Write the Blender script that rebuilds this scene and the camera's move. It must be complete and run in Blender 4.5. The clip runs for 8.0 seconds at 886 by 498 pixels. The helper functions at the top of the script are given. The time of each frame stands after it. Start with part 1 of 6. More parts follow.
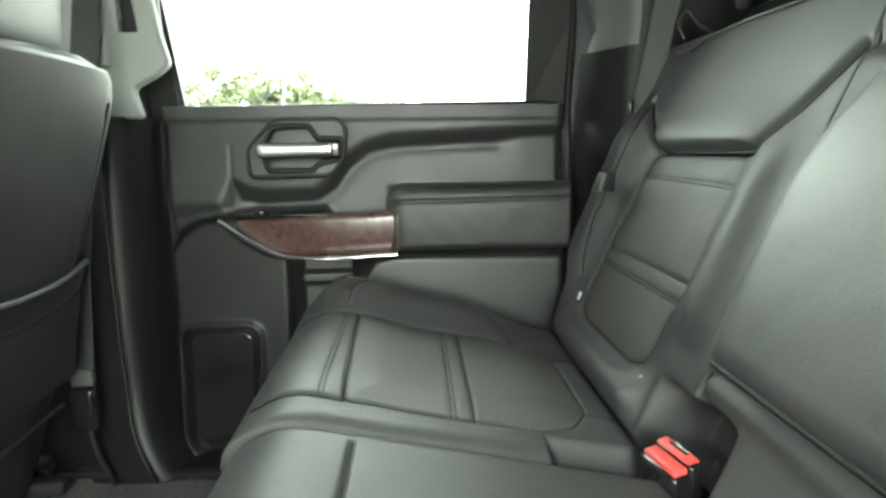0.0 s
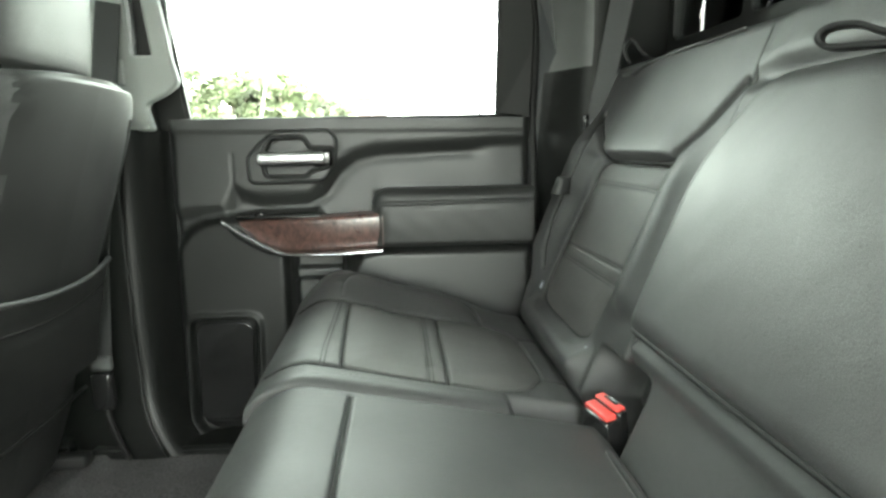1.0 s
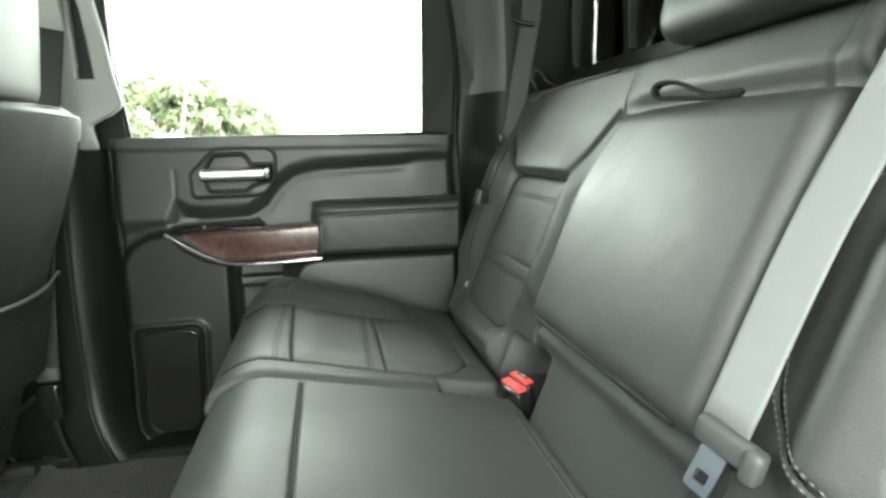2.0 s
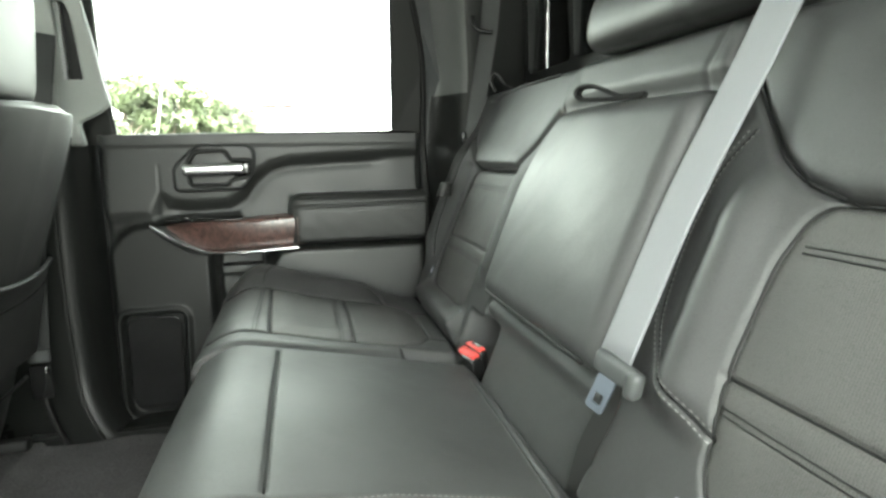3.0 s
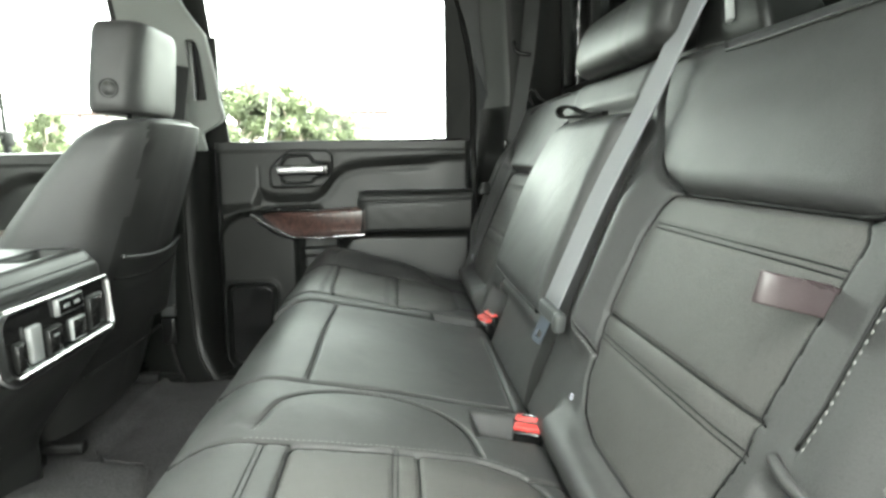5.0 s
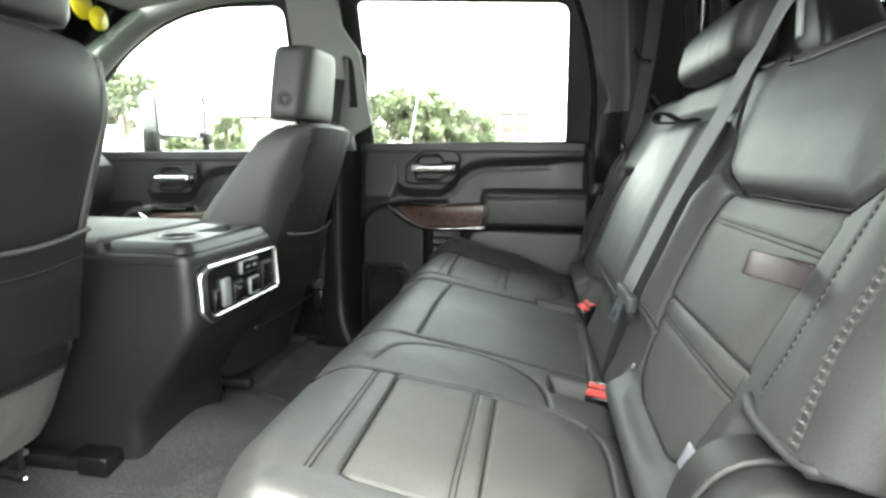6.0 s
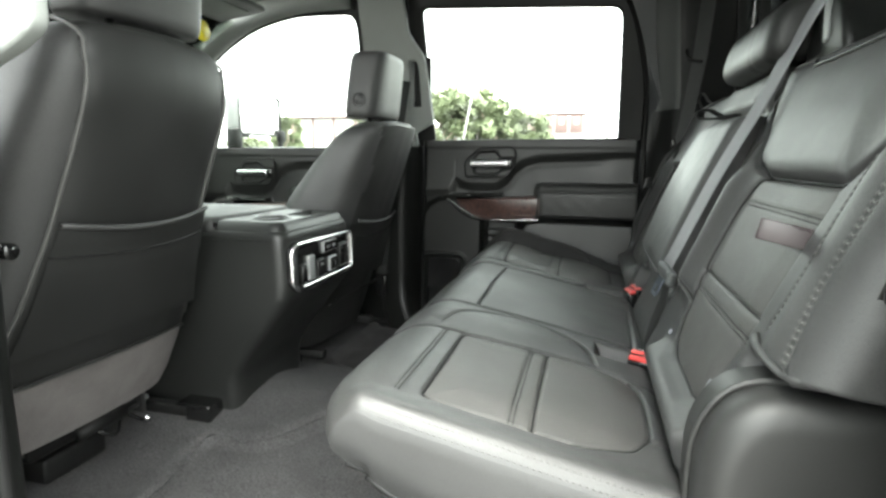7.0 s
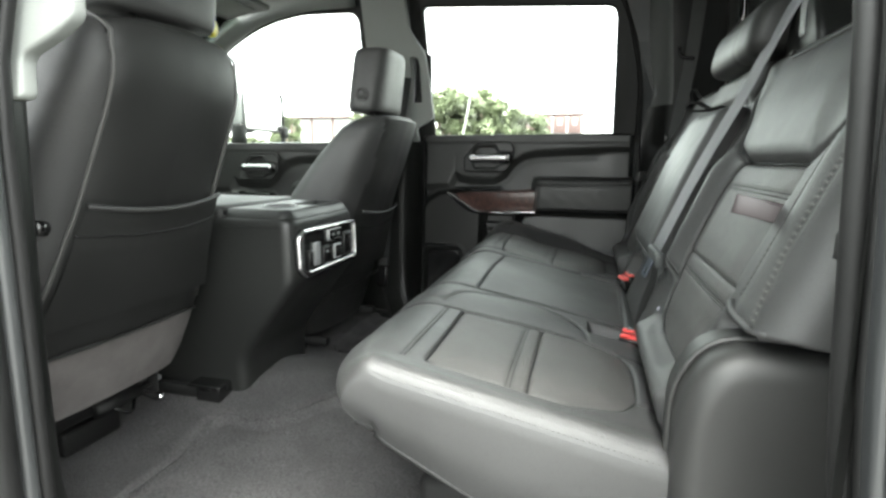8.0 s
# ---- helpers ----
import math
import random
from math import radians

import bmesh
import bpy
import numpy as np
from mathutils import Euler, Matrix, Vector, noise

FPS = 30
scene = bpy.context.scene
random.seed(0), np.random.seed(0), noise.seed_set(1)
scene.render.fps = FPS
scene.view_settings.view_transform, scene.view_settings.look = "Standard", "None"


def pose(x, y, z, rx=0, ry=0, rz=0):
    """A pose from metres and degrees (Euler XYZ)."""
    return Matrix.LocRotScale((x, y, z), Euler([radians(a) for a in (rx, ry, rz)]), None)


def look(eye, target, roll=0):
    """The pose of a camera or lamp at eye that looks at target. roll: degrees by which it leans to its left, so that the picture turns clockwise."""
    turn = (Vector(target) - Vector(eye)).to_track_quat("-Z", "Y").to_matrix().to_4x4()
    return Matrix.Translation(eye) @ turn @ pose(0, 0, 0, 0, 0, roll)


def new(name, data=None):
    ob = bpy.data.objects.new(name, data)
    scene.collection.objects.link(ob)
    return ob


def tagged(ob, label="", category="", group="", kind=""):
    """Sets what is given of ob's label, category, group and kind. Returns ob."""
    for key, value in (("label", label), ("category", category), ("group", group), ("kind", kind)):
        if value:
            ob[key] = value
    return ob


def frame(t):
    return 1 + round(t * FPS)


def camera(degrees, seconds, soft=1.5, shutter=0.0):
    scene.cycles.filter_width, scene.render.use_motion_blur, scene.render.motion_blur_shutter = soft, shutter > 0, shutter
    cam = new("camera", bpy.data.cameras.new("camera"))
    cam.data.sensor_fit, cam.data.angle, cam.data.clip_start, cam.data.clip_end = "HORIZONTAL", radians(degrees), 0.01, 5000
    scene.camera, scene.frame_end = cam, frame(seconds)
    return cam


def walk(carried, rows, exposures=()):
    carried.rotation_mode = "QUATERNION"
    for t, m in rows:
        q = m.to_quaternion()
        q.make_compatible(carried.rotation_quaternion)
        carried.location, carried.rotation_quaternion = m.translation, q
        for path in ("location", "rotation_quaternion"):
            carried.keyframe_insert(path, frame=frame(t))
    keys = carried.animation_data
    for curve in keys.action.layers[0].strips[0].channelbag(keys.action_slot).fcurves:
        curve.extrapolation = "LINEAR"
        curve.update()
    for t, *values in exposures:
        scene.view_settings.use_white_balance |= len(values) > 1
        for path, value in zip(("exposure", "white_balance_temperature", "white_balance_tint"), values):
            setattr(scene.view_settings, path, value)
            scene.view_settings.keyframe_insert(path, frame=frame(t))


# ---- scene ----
cam = camera(77.4, 8.0, soft=2.8)
PATH = [
    (0, (-0.033, -0.01, 0.768), (0.068, 1.951, 0.392), -0.6),
    (0.5, (-0.034, -0.088, 0.779), (0.068, 1.874, 0.407), -0.6),
    (1, (-0.036, -0.155, 0.787), (0.129, 1.803, 0.411), -0.7),
    (1.5, (-0.058, -0.231, 0.797), (0.23, 1.716, 0.437), -0.8),
    (2, (-0.05, -0.288, 0.812), (0.352, 1.638, 0.451), -1.0),
    (3.5, (-0.037, -0.478, 0.794), (0.44, 1.433, 0.441), -0.9),
    (4, (-0.013, -0.542, 0.801), (0.415, 1.379, 0.45), -1.0),
    (5.3, (0.064, -0.741, 0.798), (0.08, 1.232, 0.468), -0.4),
    (5.5, (0.081, -0.773, 0.8), (-0.013, 1.198, 0.473), -0.2),
    (6, (0.108, -0.861, 0.795), (-0.218, 1.085, 0.469), 0.2),
    (6.5, (0.113, -0.951, 0.78), (-0.359, 0.965, 0.455), 0.5),
    (7, (0.115, -1.012, 0.777), (-0.388, 0.896, 0.452), 0.4),
    (7.5, (0.118, -1.041, 0.76), (-0.382, 0.868, 0.437), 0.5),
    (8, (0.126, -1.075, 0.753), (-0.372, 0.835, 0.43), 0.5),
]

EXPO = [(0.0, 6.08, 6800, -5), (2.0, 6.03, 6800, -4), (4.0, 5.72, 6800, -2), (5.5, 5.42, 6750, -1), (6.5, 5.0, 6700, 1), (8.0, 4.65, 6600, 3)]
walk(cam, [(t, look(eye, target, roll)) for t, eye, target, roll in PATH], EXPO)

# ---- light: bright overcast day ----
world = bpy.data.worlds.new("world")
scene.world = world
world.use_nodes = True
wn, wl = world.node_tree.nodes, world.node_tree.links
sky = wn.new("ShaderNodeTexSky")
sky.sky_type, sky.sun_disc = "NISHITA", False
sky.sun_elevation, sky.sun_rotation = radians(78), radians(160)
sky.dust_density, sky.air_density = 3.0, 1.0
grey = wn.new("ShaderNodeRGBToBW")
veil = wn.new("ShaderNodeMix")
veil.data_type = "RGBA"
veil.inputs["Factor"].default_value = 0.93
wl.new(sky.outputs["Color"], grey.inputs["Color"])
wl.new(sky.outputs["Color"], veil.inputs["A"])
wl.new(grey.outputs["Val"], veil.inputs["B"])
wl.new(veil.outputs["Result"], wn["Background"].inputs["Color"])
wn["Background"].inputs["Strength"].default_value = 0.15
sun = new("sun", bpy.data.lights.new("sun", "SUN"))
sun.data.energy, sun.data.angle, sun.data.color = 0.5, radians(20), (1.0, 0.97, 0.92)
sun.matrix_world = look((0.0, 0.0, 5.0), (-0.071, 0.195, 4.022))


# ---- materials ----
def mat(name, color, rough=0.5, metal=0.0, var=0.12, scale=8.0, grain=0.0, grain_scale=600.0, bump=0.0, rough_var=0.08, kind="noise", coat=0.0, spec=0.5):
    m = bpy.data.materials.new(name)
    m.use_nodes = True
    n, l = m.node_tree.nodes, m.node_tree.links
    b = n["Principled BSDF"]
    b.inputs["Metallic"].default_value = metal
    b.inputs["Coat Weight"].default_value = coat
    b.inputs["Specular IOR Level"].default_value = spec
    tc = n.new("ShaderNodeTexCoord")
    big = n.new("ShaderNodeTexNoise")
    big.inputs["Scale"].default_value, big.inputs["Detail"].default_value = scale, 5.0
    l.new(tc.outputs["Object"], big.inputs["Vector"])
    if kind == "voronoi":
        fine = n.new("ShaderNodeTexVoronoi")
        fine.feature = "DISTANCE_TO_EDGE"
        fine.inputs["Scale"].default_value = grain_scale
        fout = fine.outputs["Distance"]
    else:
        fine = n.new("ShaderNodeTexNoise")
        fine.inputs["Scale"].default_value, fine.inputs["Detail"].default_value = grain_scale, 2.0
        fout = fine.outputs["Fac"]
    l.new(tc.outputs["Object"], fine.inputs["Vector"])
    ramp = n.new("ShaderNodeMapRange")
    ramp.inputs["To Min"].default_value, ramp.inputs["To Max"].default_value = 1 - var, 1 + var
    ramp.inputs["From Min"].default_value, ramp.inputs["From Max"].default_value = 0.3, 0.7
    l.new(big.outputs["Fac"], ramp.inputs["Value"])
    g = n.new("ShaderNodeMapRange")
    g.inputs["To Min"].default_value, g.inputs["To Max"].default_value = 1 - grain, 1 + grain
    g.inputs["From Min"].default_value, g.inputs["From Max"].default_value = (0.0, 0.12) if kind == "voronoi" else (0.3, 0.7)
    l.new(fout, g.inputs["Value"])
    mul = n.new("ShaderNodeMath")
    mul.operation = "MULTIPLY"
    l.new(ramp.outputs["Result"], mul.inputs[0])
    l.new(g.outputs["Result"], mul.inputs[1])
    vm = n.new("ShaderNodeVectorMath")
    vm.operation = "SCALE"
    vm.inputs[0].default_value = color
    l.new(mul.outputs["Value"], vm.inputs["Scale"])
    l.new(vm.outputs["Vector"], b.inputs["Base Color"])
    rr = n.new("ShaderNodeMapRange")
    rr.inputs["To Min"].default_value, rr.inputs["To Max"].default_value = rough - rough_var, rough + rough_var
    rr.inputs["From Min"].default_value, rr.inputs["From Max"].default_value = 0.3, 0.7
    l.new(big.outputs["Fac"], rr.inputs["Value"])
    l.new(rr.outputs["Result"], b.inputs["Roughness"])
    if bump:
        bp = n.new("ShaderNodeBump")
        bp.inputs["Strength"].default_value, bp.inputs["Distance"].default_value = bump, 0.0006
        if kind == "voronoi":
            crease = n.new("ShaderNodeTexNoise")
            crease.inputs["Scale"].default_value, crease.inputs["Detail"].default_value, crease.inputs["Distortion"].default_value = 55.0, 4.0, 0.6
            l.new(tc.outputs["Object"], crease.inputs["Vector"])
            add = n.new("ShaderNodeMath")
            add.operation = "MULTIPLY_ADD"
            add.inputs[1].default_value = 1.2
            l.new(crease.outputs["Fac"], add.inputs[0])
            l.new(g.outputs["Result"], add.inputs[2])
            l.new(add.outputs["Value"], bp.inputs["Height"])
        else:
            l.new(g.outputs["Result"], bp.inputs["Height"])
        l.new(bp.outputs["Normal"], b.inputs["Normal"])
    return m


LEATHER = mat("black_leather", (0.0305, 0.0305, 0.0304), 0.50, 0, 0.12, 7, 0.16, 380, 0.5, 0.06, "voronoi", spec=0.5)
LEATHER_FINE = mat("black_perforated_leather", (0.052, 0.0505, 0.0485), 0.52, 0, 0.14, 12, 0.2, 400, 0.5, 0.06, "voronoi", spec=0.5)
_n, _l = LEATHER_FINE.node_tree.nodes, LEATHER_FINE.node_tree.links
_b = _n["Principled BSDF"]
_tc, _sep, _mad, _cmb, _vor, _hole, _dark, _bp = (_n.new(k) for k in ("ShaderNodeTexCoord", "ShaderNodeSeparateXYZ", "ShaderNodeMath", "ShaderNodeCombineXYZ", "ShaderNodeTexVoronoi", "ShaderNodeMapRange", "ShaderNodeVectorMath", "ShaderNodeBump"))
_mad.operation, _mad.inputs[1].default_value = "MULTIPLY_ADD", 0.9
_vor.voronoi_dimensions, _vor.inputs["Scale"].default_value, _vor.inputs["Randomness"].default_value = "2D", 400.0, 0.25
_hole.inputs["From Min"].default_value, _hole.inputs["From Max"].default_value = 0.16, 0.34
_hole.inputs["To Min"].default_value = 0.45
_dark.operation = "SCALE"
_bp.inputs["Strength"].default_value, _bp.inputs["Distance"].default_value = 0.7, 0.0006
_l.new(_tc.outputs["Object"], _sep.inputs["Vector"])
_l.new(_sep.outputs["Z"], _mad.inputs[0])
_l.new(_sep.outputs["X"], _mad.inputs[2])
_l.new(_sep.outputs["Y"], _cmb.inputs["X"])
_l.new(_mad.outputs["Value"], _cmb.inputs["Y"])
_l.new(_cmb.outputs["Vector"], _vor.inputs["Vector"])
_l.new(_vor.outputs["Distance"], _hole.inputs["Value"])
_l.new(_b.inputs["Base Color"].links[0].from_socket, _dark.inputs[0])
_l.new(_hole.outputs["Result"], _dark.inputs["Scale"])
_l.new(_dark.outputs["Vector"], _b.inputs["Base Color"])
_l.new(_hole.outputs["Result"], _bp.inputs["Height"])
_l.new(_b.inputs["Normal"].links[0].from_socket, _bp.inputs["Normal"])
_l.new(_bp.outputs["Normal"], _b.inputs["Normal"])
VINYL = mat("black_vinyl", (0.013, 0.0132, 0.0128), 0.5, 0, 0.12, 7, 0.08, 500, 0.3, 0.06, "voronoi", spec=0.42)
FELT = mat("grey_felt", (0.105, 0.095, 0.094), 0.95, 0, 0.15, 20, 0.25, 900, 0.5, 0.02)
PLASTIC = mat("black_moulded_plastic", (0.006, 0.0064, 0.006), 0.44, 0, 0.10, 10, 0.08, 700, 0.3, 0.06, spec=0.26)
PLASTIC_SOFT = mat("charcoal_soft_plastic", (0.0125, 0.013, 0.0125), 0.44, 0, 0.12, 6, 0.08, 650, 0.3, 0.06, spec=0.42)
PLASTIC_GREY = mat("grey_moulded_plastic", (0.18, 0.19, 0.18), 0.6, 0, 0.06, 5, 0.06, 700, 0.25, 0.05)
DOOR_PLASTIC = mat("charcoal_door_plastic", (0.0135, 0.014, 0.0135), 0.44, 0, 0.10, 10, 0.10, 700, 0.35, 0.06, spec=0.45)
COVER = mat("black_grained_cover_plastic", (0.0154, 0.0154, 0.0150), 0.5, 0, 0.10, 9, 0.08, 600, 0.3, 0.05, spec=0.5)
PLASTIC_TRIM = mat("dim_grey_moulded_plastic", (0.062, 0.065, 0.062), 0.6, 0, 0.06, 5, 0.06, 700, 0.25, 0.05)
GLOSS = mat("black_gloss_plastic", (0.008, 0.008, 0.008), 0.14, 0, 0.1, 8, 0.0, 500, 0, 0.04)
RUBBER = mat("black_rubber", (0.006, 0.006, 0.006), 0.6, 0, 0.15, 12, 0.1, 500, 0.2, spec=0.3)
CHROME = mat("satin_chrome", (0.74, 0.74, 0.75), 0.22, 1.0, 0.05, 10, 0.0, 500, 0, 0.05)
# lightened grey: the light that piping catches is put into its colour
PIPING = mat("lit_grey_piping", (0.066, 0.065, 0.063), 0.5, 0, 0.1, 30, 0.0, 500, 0, 0.05)
STEEL = mat("dark_steel", (0.018, 0.018, 0.018), 0.35, 0.2, 0.3, 40, 0.2, 300, 0.2, 0.1)
BELT = mat("grey_seat_belt_webbing", (0.165, 0.168, 0.176), 0.72, 0, 0.04, 6, 0.07, 1400, 0.2, 0.04)
BELT_DARK = mat("dark_seat_belt_webbing", (0.034, 0.0355, 0.035), 0.75, 0, 0.05, 6, 0.2, 700, 0.5, 0.04)
TONGUE = mat("grey_tongue_plastic", (0.055, 0.058, 0.058), 0.5)
BLADE = mat("dull_steel_blade", (0.11, 0.125, 0.15), 0.35, 0.7, 0.05, 30)
RED = mat("red_button_plastic", (0.60, 0.060, 0.055), 0.4, 0, 0.06, 30, 0.0, 500, 0, 0.05)
CARPET = mat("charcoal_carpet", (0.046, 0.0445, 0.0452), 0.98, 0, 0.2, 10, 0.6, 260, 1.0, 0.02)
HEADLINER = mat("grey_headliner_cloth", (0.17, 0.18, 0.168), 0.95, 0, 0.06, 6, 0.12, 800, 0.4, 0.02)
# the pale thread again, darkened to offset strong light on the cushion's edge
THREAD_SHADED = mat("shaded_grey_thread", (0.060, 0.060, 0.058), 0.8, 0, 0.1, 60, 0.0, 500, 0, 0.05)
THREAD = mat("pale_grey_thread", (0.15, 0.15, 0.146), 0.8, 0, 0.1, 60, 0.0, 500, 0, 0.05)
TAPE = mat("mauve_satin_tape", (0.034, 0.025, 0.027), 0.32, 0, 0.12, 40, 0.1, 900, 0.2, 0.06)
PAINT = mat("dark_metallic_paint", (0.020, 0.022, 0.026), 0.22, 0.3, 0.05, 8, 0.1, 900, 0, 0.04, coat=1.0)
PAINT_TRIM = mat("grey_metallic_jamb_paint", (0.042, 0.044, 0.045), 0.35, 0.3, 0.08, 8, 0.0, 900, 0, 0.05, coat=0.5)
YELLOW = mat("yellow_plastic", (0.85, 0.72, 0.02), 0.5, 0, 0.06, 20)
WHITE = mat("white_plastic_tag", (0.20, 0.20, 0.23), 0.5, 0, 0.05, 40)
SILVER_GREY = mat("silver_grey_plastic", (0.22, 0.225, 0.225), 0.35, 0.2, 0.05, 20)

# burl wood with a gloss coat
WOOD = mat("burl_wood_veneer", (0.14, 0.052, 0.034), 0.32, 0, 0.3, 30, 0.25, 120, 0, 0.05, coat=0.3)
_n, _l = WOOD.node_tree.nodes, WOOD.node_tree.links
_tc = _n.new("ShaderNodeTexCoord")
_mp = _n.new("ShaderNodeMapping")
_mp.inputs["Scale"].default_value = (46, 8, 34)
_w = _n.new("ShaderNodeTexNoise")
_w.inputs["Scale"].default_value, _w.inputs["Detail"].default_value, _w.inputs["Distortion"].default_value = 1.0, 8.0, 2.2
_r = _n.new("ShaderNodeValToRGB")
_r.color_ramp.elements[0].position, _r.color_ramp.elements[0].color = 0.30, (0.020, 0.012, 0.011, 1)
_r.color_ramp.elements[1].position, _r.color_ramp.elements[1].color = 0.62, (0.082, 0.045, 0.038, 1)
_l.new(_tc.outputs["Object"], _mp.inputs["Vector"])
_l.new(_mp.outputs["Vector"], _w.inputs["Vector"])
_l.new(_w.outputs["Fac"], _r.inputs["Fac"])
_l.new(_r.outputs["Color"], _n["Principled BSDF"].inputs["Base Color"])


def glass_mat(name, tint):
    m = bpy.data.materials.new(name)
    m.use_nodes = True
    n, l = m.node_tree.nodes, m.node_tree.links
    n.remove(n["Principled BSDF"])
    tr, gl, mx, fr = (n.new(k) for k in ("ShaderNodeBsdfTransparent", "ShaderNodeBsdfGlossy", "ShaderNodeMixShader", "ShaderNodeFresnel"))
    tr.inputs["Color"].default_value = (*tint, 1)
    gl.inputs["Roughness"].default_value = 0.02
    fr.inputs["IOR"].default_value = 1.45
    l.new(fr.outputs["Fac"], mx.inputs["Fac"])
    l.new(tr.outputs["BSDF"], mx.inputs[1])
    l.new(gl.outputs["BSDF"], mx.inputs[2])
    l.new(mx.outputs["Shader"], n["Material Output"].inputs["Surface"])
    return m


GLASS = glass_mat("clear_glass", (0.93, 0.96, 0.94))
GLASS_MID = glass_mat("grey_tinted_glass", (0.40, 0.42, 0.41))
# deeper tint than real screen glass, added to cut light from the front
GLASS_SCREEN = glass_mat("green_laminated_glass", (0.54, 0.585, 0.555))
GLASS_TINT = glass_mat("dark_privacy_glass", (0.05, 0.055, 0.055))
MIRROR = mat("mirror_glass", (0.9, 0.9, 0.9), 0.03, 1.0, 0.0, 5, 0, 500, 0, 0.0)


# ---- building helpers ----
C = 0.285  # the cab's centre line


def thing(name, loc, label, category, group="", kind=""):
    e = new(name)
    e.location = loc
    e.empty_display_size = 0.05
    e["_at"] = list(loc)
    return tagged(e, label, category, group, kind)


def under(ob, parent):
    if parent is not None:
        ob.parent = parent
        at = parent.get("_at")
        if at is not None:
            ob.matrix_parent_inverse = Matrix.Translation(-Vector(at))
    return ob


def mesh(name, verts, faces, material, parent=None, label="", smooth=True):
    me = bpy.data.meshes.new(name)
    me.from_pydata([tuple(map(float, v)) for v in verts], [], [tuple(map(int, f)) for f in faces])
    me.materials.append(material)
    if smooth:
        me.polygons.foreach_set("use_smooth", [True] * len(me.polygons))
    me.update()
    ob = under(new(name, me), parent)
    if label:
        ob["label"] = label
    return ob


def part(name, bm, material, parent=None, label="", smooth=True):
    me = bpy.data.meshes.new(name)
    bmesh.ops.recalc_face_normals(bm, faces=bm.faces)
    bm.to_mesh(me)
    bm.free()
    me.materials.append(material)
    if smooth:
        me.polygons.foreach_set("use_smooth", [True] * len(me.polygons))
    ob = under(new(name, me), parent)
    if label:
        ob["label"] = label
    return ob


def box(cx, cy, cz, sx, sy, sz, r=0.004, seg=2, turn=None):
    """A bevelled box as a bmesh, about its centre, turned by a rotation matrix."""
    bm = bmesh.new()
    bmesh.ops.create_cube(bm, size=1.0)
    for v in bm.verts:
        v.co = Vector((v.co.x * sx, v.co.y * sy, v.co.z * sz))
    if r > 0:
        bmesh.ops.bevel(bm, geom=bm.edges[:], offset=min(r, 0.49 * min(sx, sy, sz)), segments=seg, affect="EDGES", profile=0.5)
    m = Matrix.Translation((cx, cy, cz)) @ (turn.to_4x4() if turn else Matrix())
    bmesh.ops.transform(bm, matrix=m, verts=bm.verts)
    return bm


def join(*bms):
    out = bmesh.new()
    for b in bms:
        tmp = bpy.data.meshes.new("tmp")
        b.to_mesh(tmp)
        b.free()
        out.from_mesh(tmp)
        bpy.data.meshes.remove(tmp)
    return out


def cyl(p0, p1, r0, r1=None, n=16):
    p0, p1 = Vector(p0), Vector(p1)
    bm = bmesh.new()
    bmesh.ops.create_cone(bm, cap_ends=True, segments=n, radius1=r0, radius2=r0 if r1 is None else r1, depth=(p1 - p0).length)
    m = Matrix.Translation((p0 + p1) / 2) @ (p1 - p0).to_track_quat("Z", "Y").to_matrix().to_4x4()
    bmesh.ops.transform(bm, matrix=m, verts=bm.verts)
    return bm


def smooth_path(pts, n=8, closed=False):
    """Catmull-Rom through the points."""
    P = [np.array(p, float) for p in pts]
    k = len(P)
    out = []
    for i in range(k if closed else k - 1):
        a, b = P[i], P[(i + 1) % k]
        z = P[i - 1] if (closed or i > 0) else 2 * a - b
        c = P[(i + 2) % k] if (closed or i + 2 < k) else 2 * b - a
        for j in range(n):
            t = j / n
            out.append(0.5 * (2 * a + (b - z) * t + (2 * z - 5 * a + 4 * b - c) * t * t + (3 * a - z - 3 * b + c) * t ** 3))
    if not closed:
        out.append(P[-1])
    return np.array(out)


def tube(name, pts, r, material, parent=None, label="", n=8, closed=False, flat=1.0):
    pts = np.array(pts, float)
    k = len(pts)
    V, F = [], []
    for i in range(k):
        a = pts[(i - 1) % k] if (closed or i) else pts[0]
        b = pts[(i + 1) % k] if (closed or i < k - 1) else pts[-1]
        t = Vector(b - a).normalized()
        u = t.cross(Vector((0, 1, 0)) if abs(t.y) < 0.9 else Vector((0, 0, 1))).normalized()
        w = t.cross(u)
        for j in range(n):
            q = 2 * math.pi * j / n
            V.append(Vector(pts[i]) + u * (r * math.cos(q)) + w * (r * flat * math.sin(q)))
    for i in range(k if closed else k - 1):
        for j in range(n):
            i2, j2 = (i + 1) % k, (j + 1) % n
            F.append((i * n + j, i * n + j2, i2 * n + j2, i2 * n + j))
    if not closed:
        F.append(tuple(range(n - 1, -1, -1)))
        F.append(tuple((k - 1) * n + j for j in range(n)))
    return mesh(name, V, F, material, parent, label)


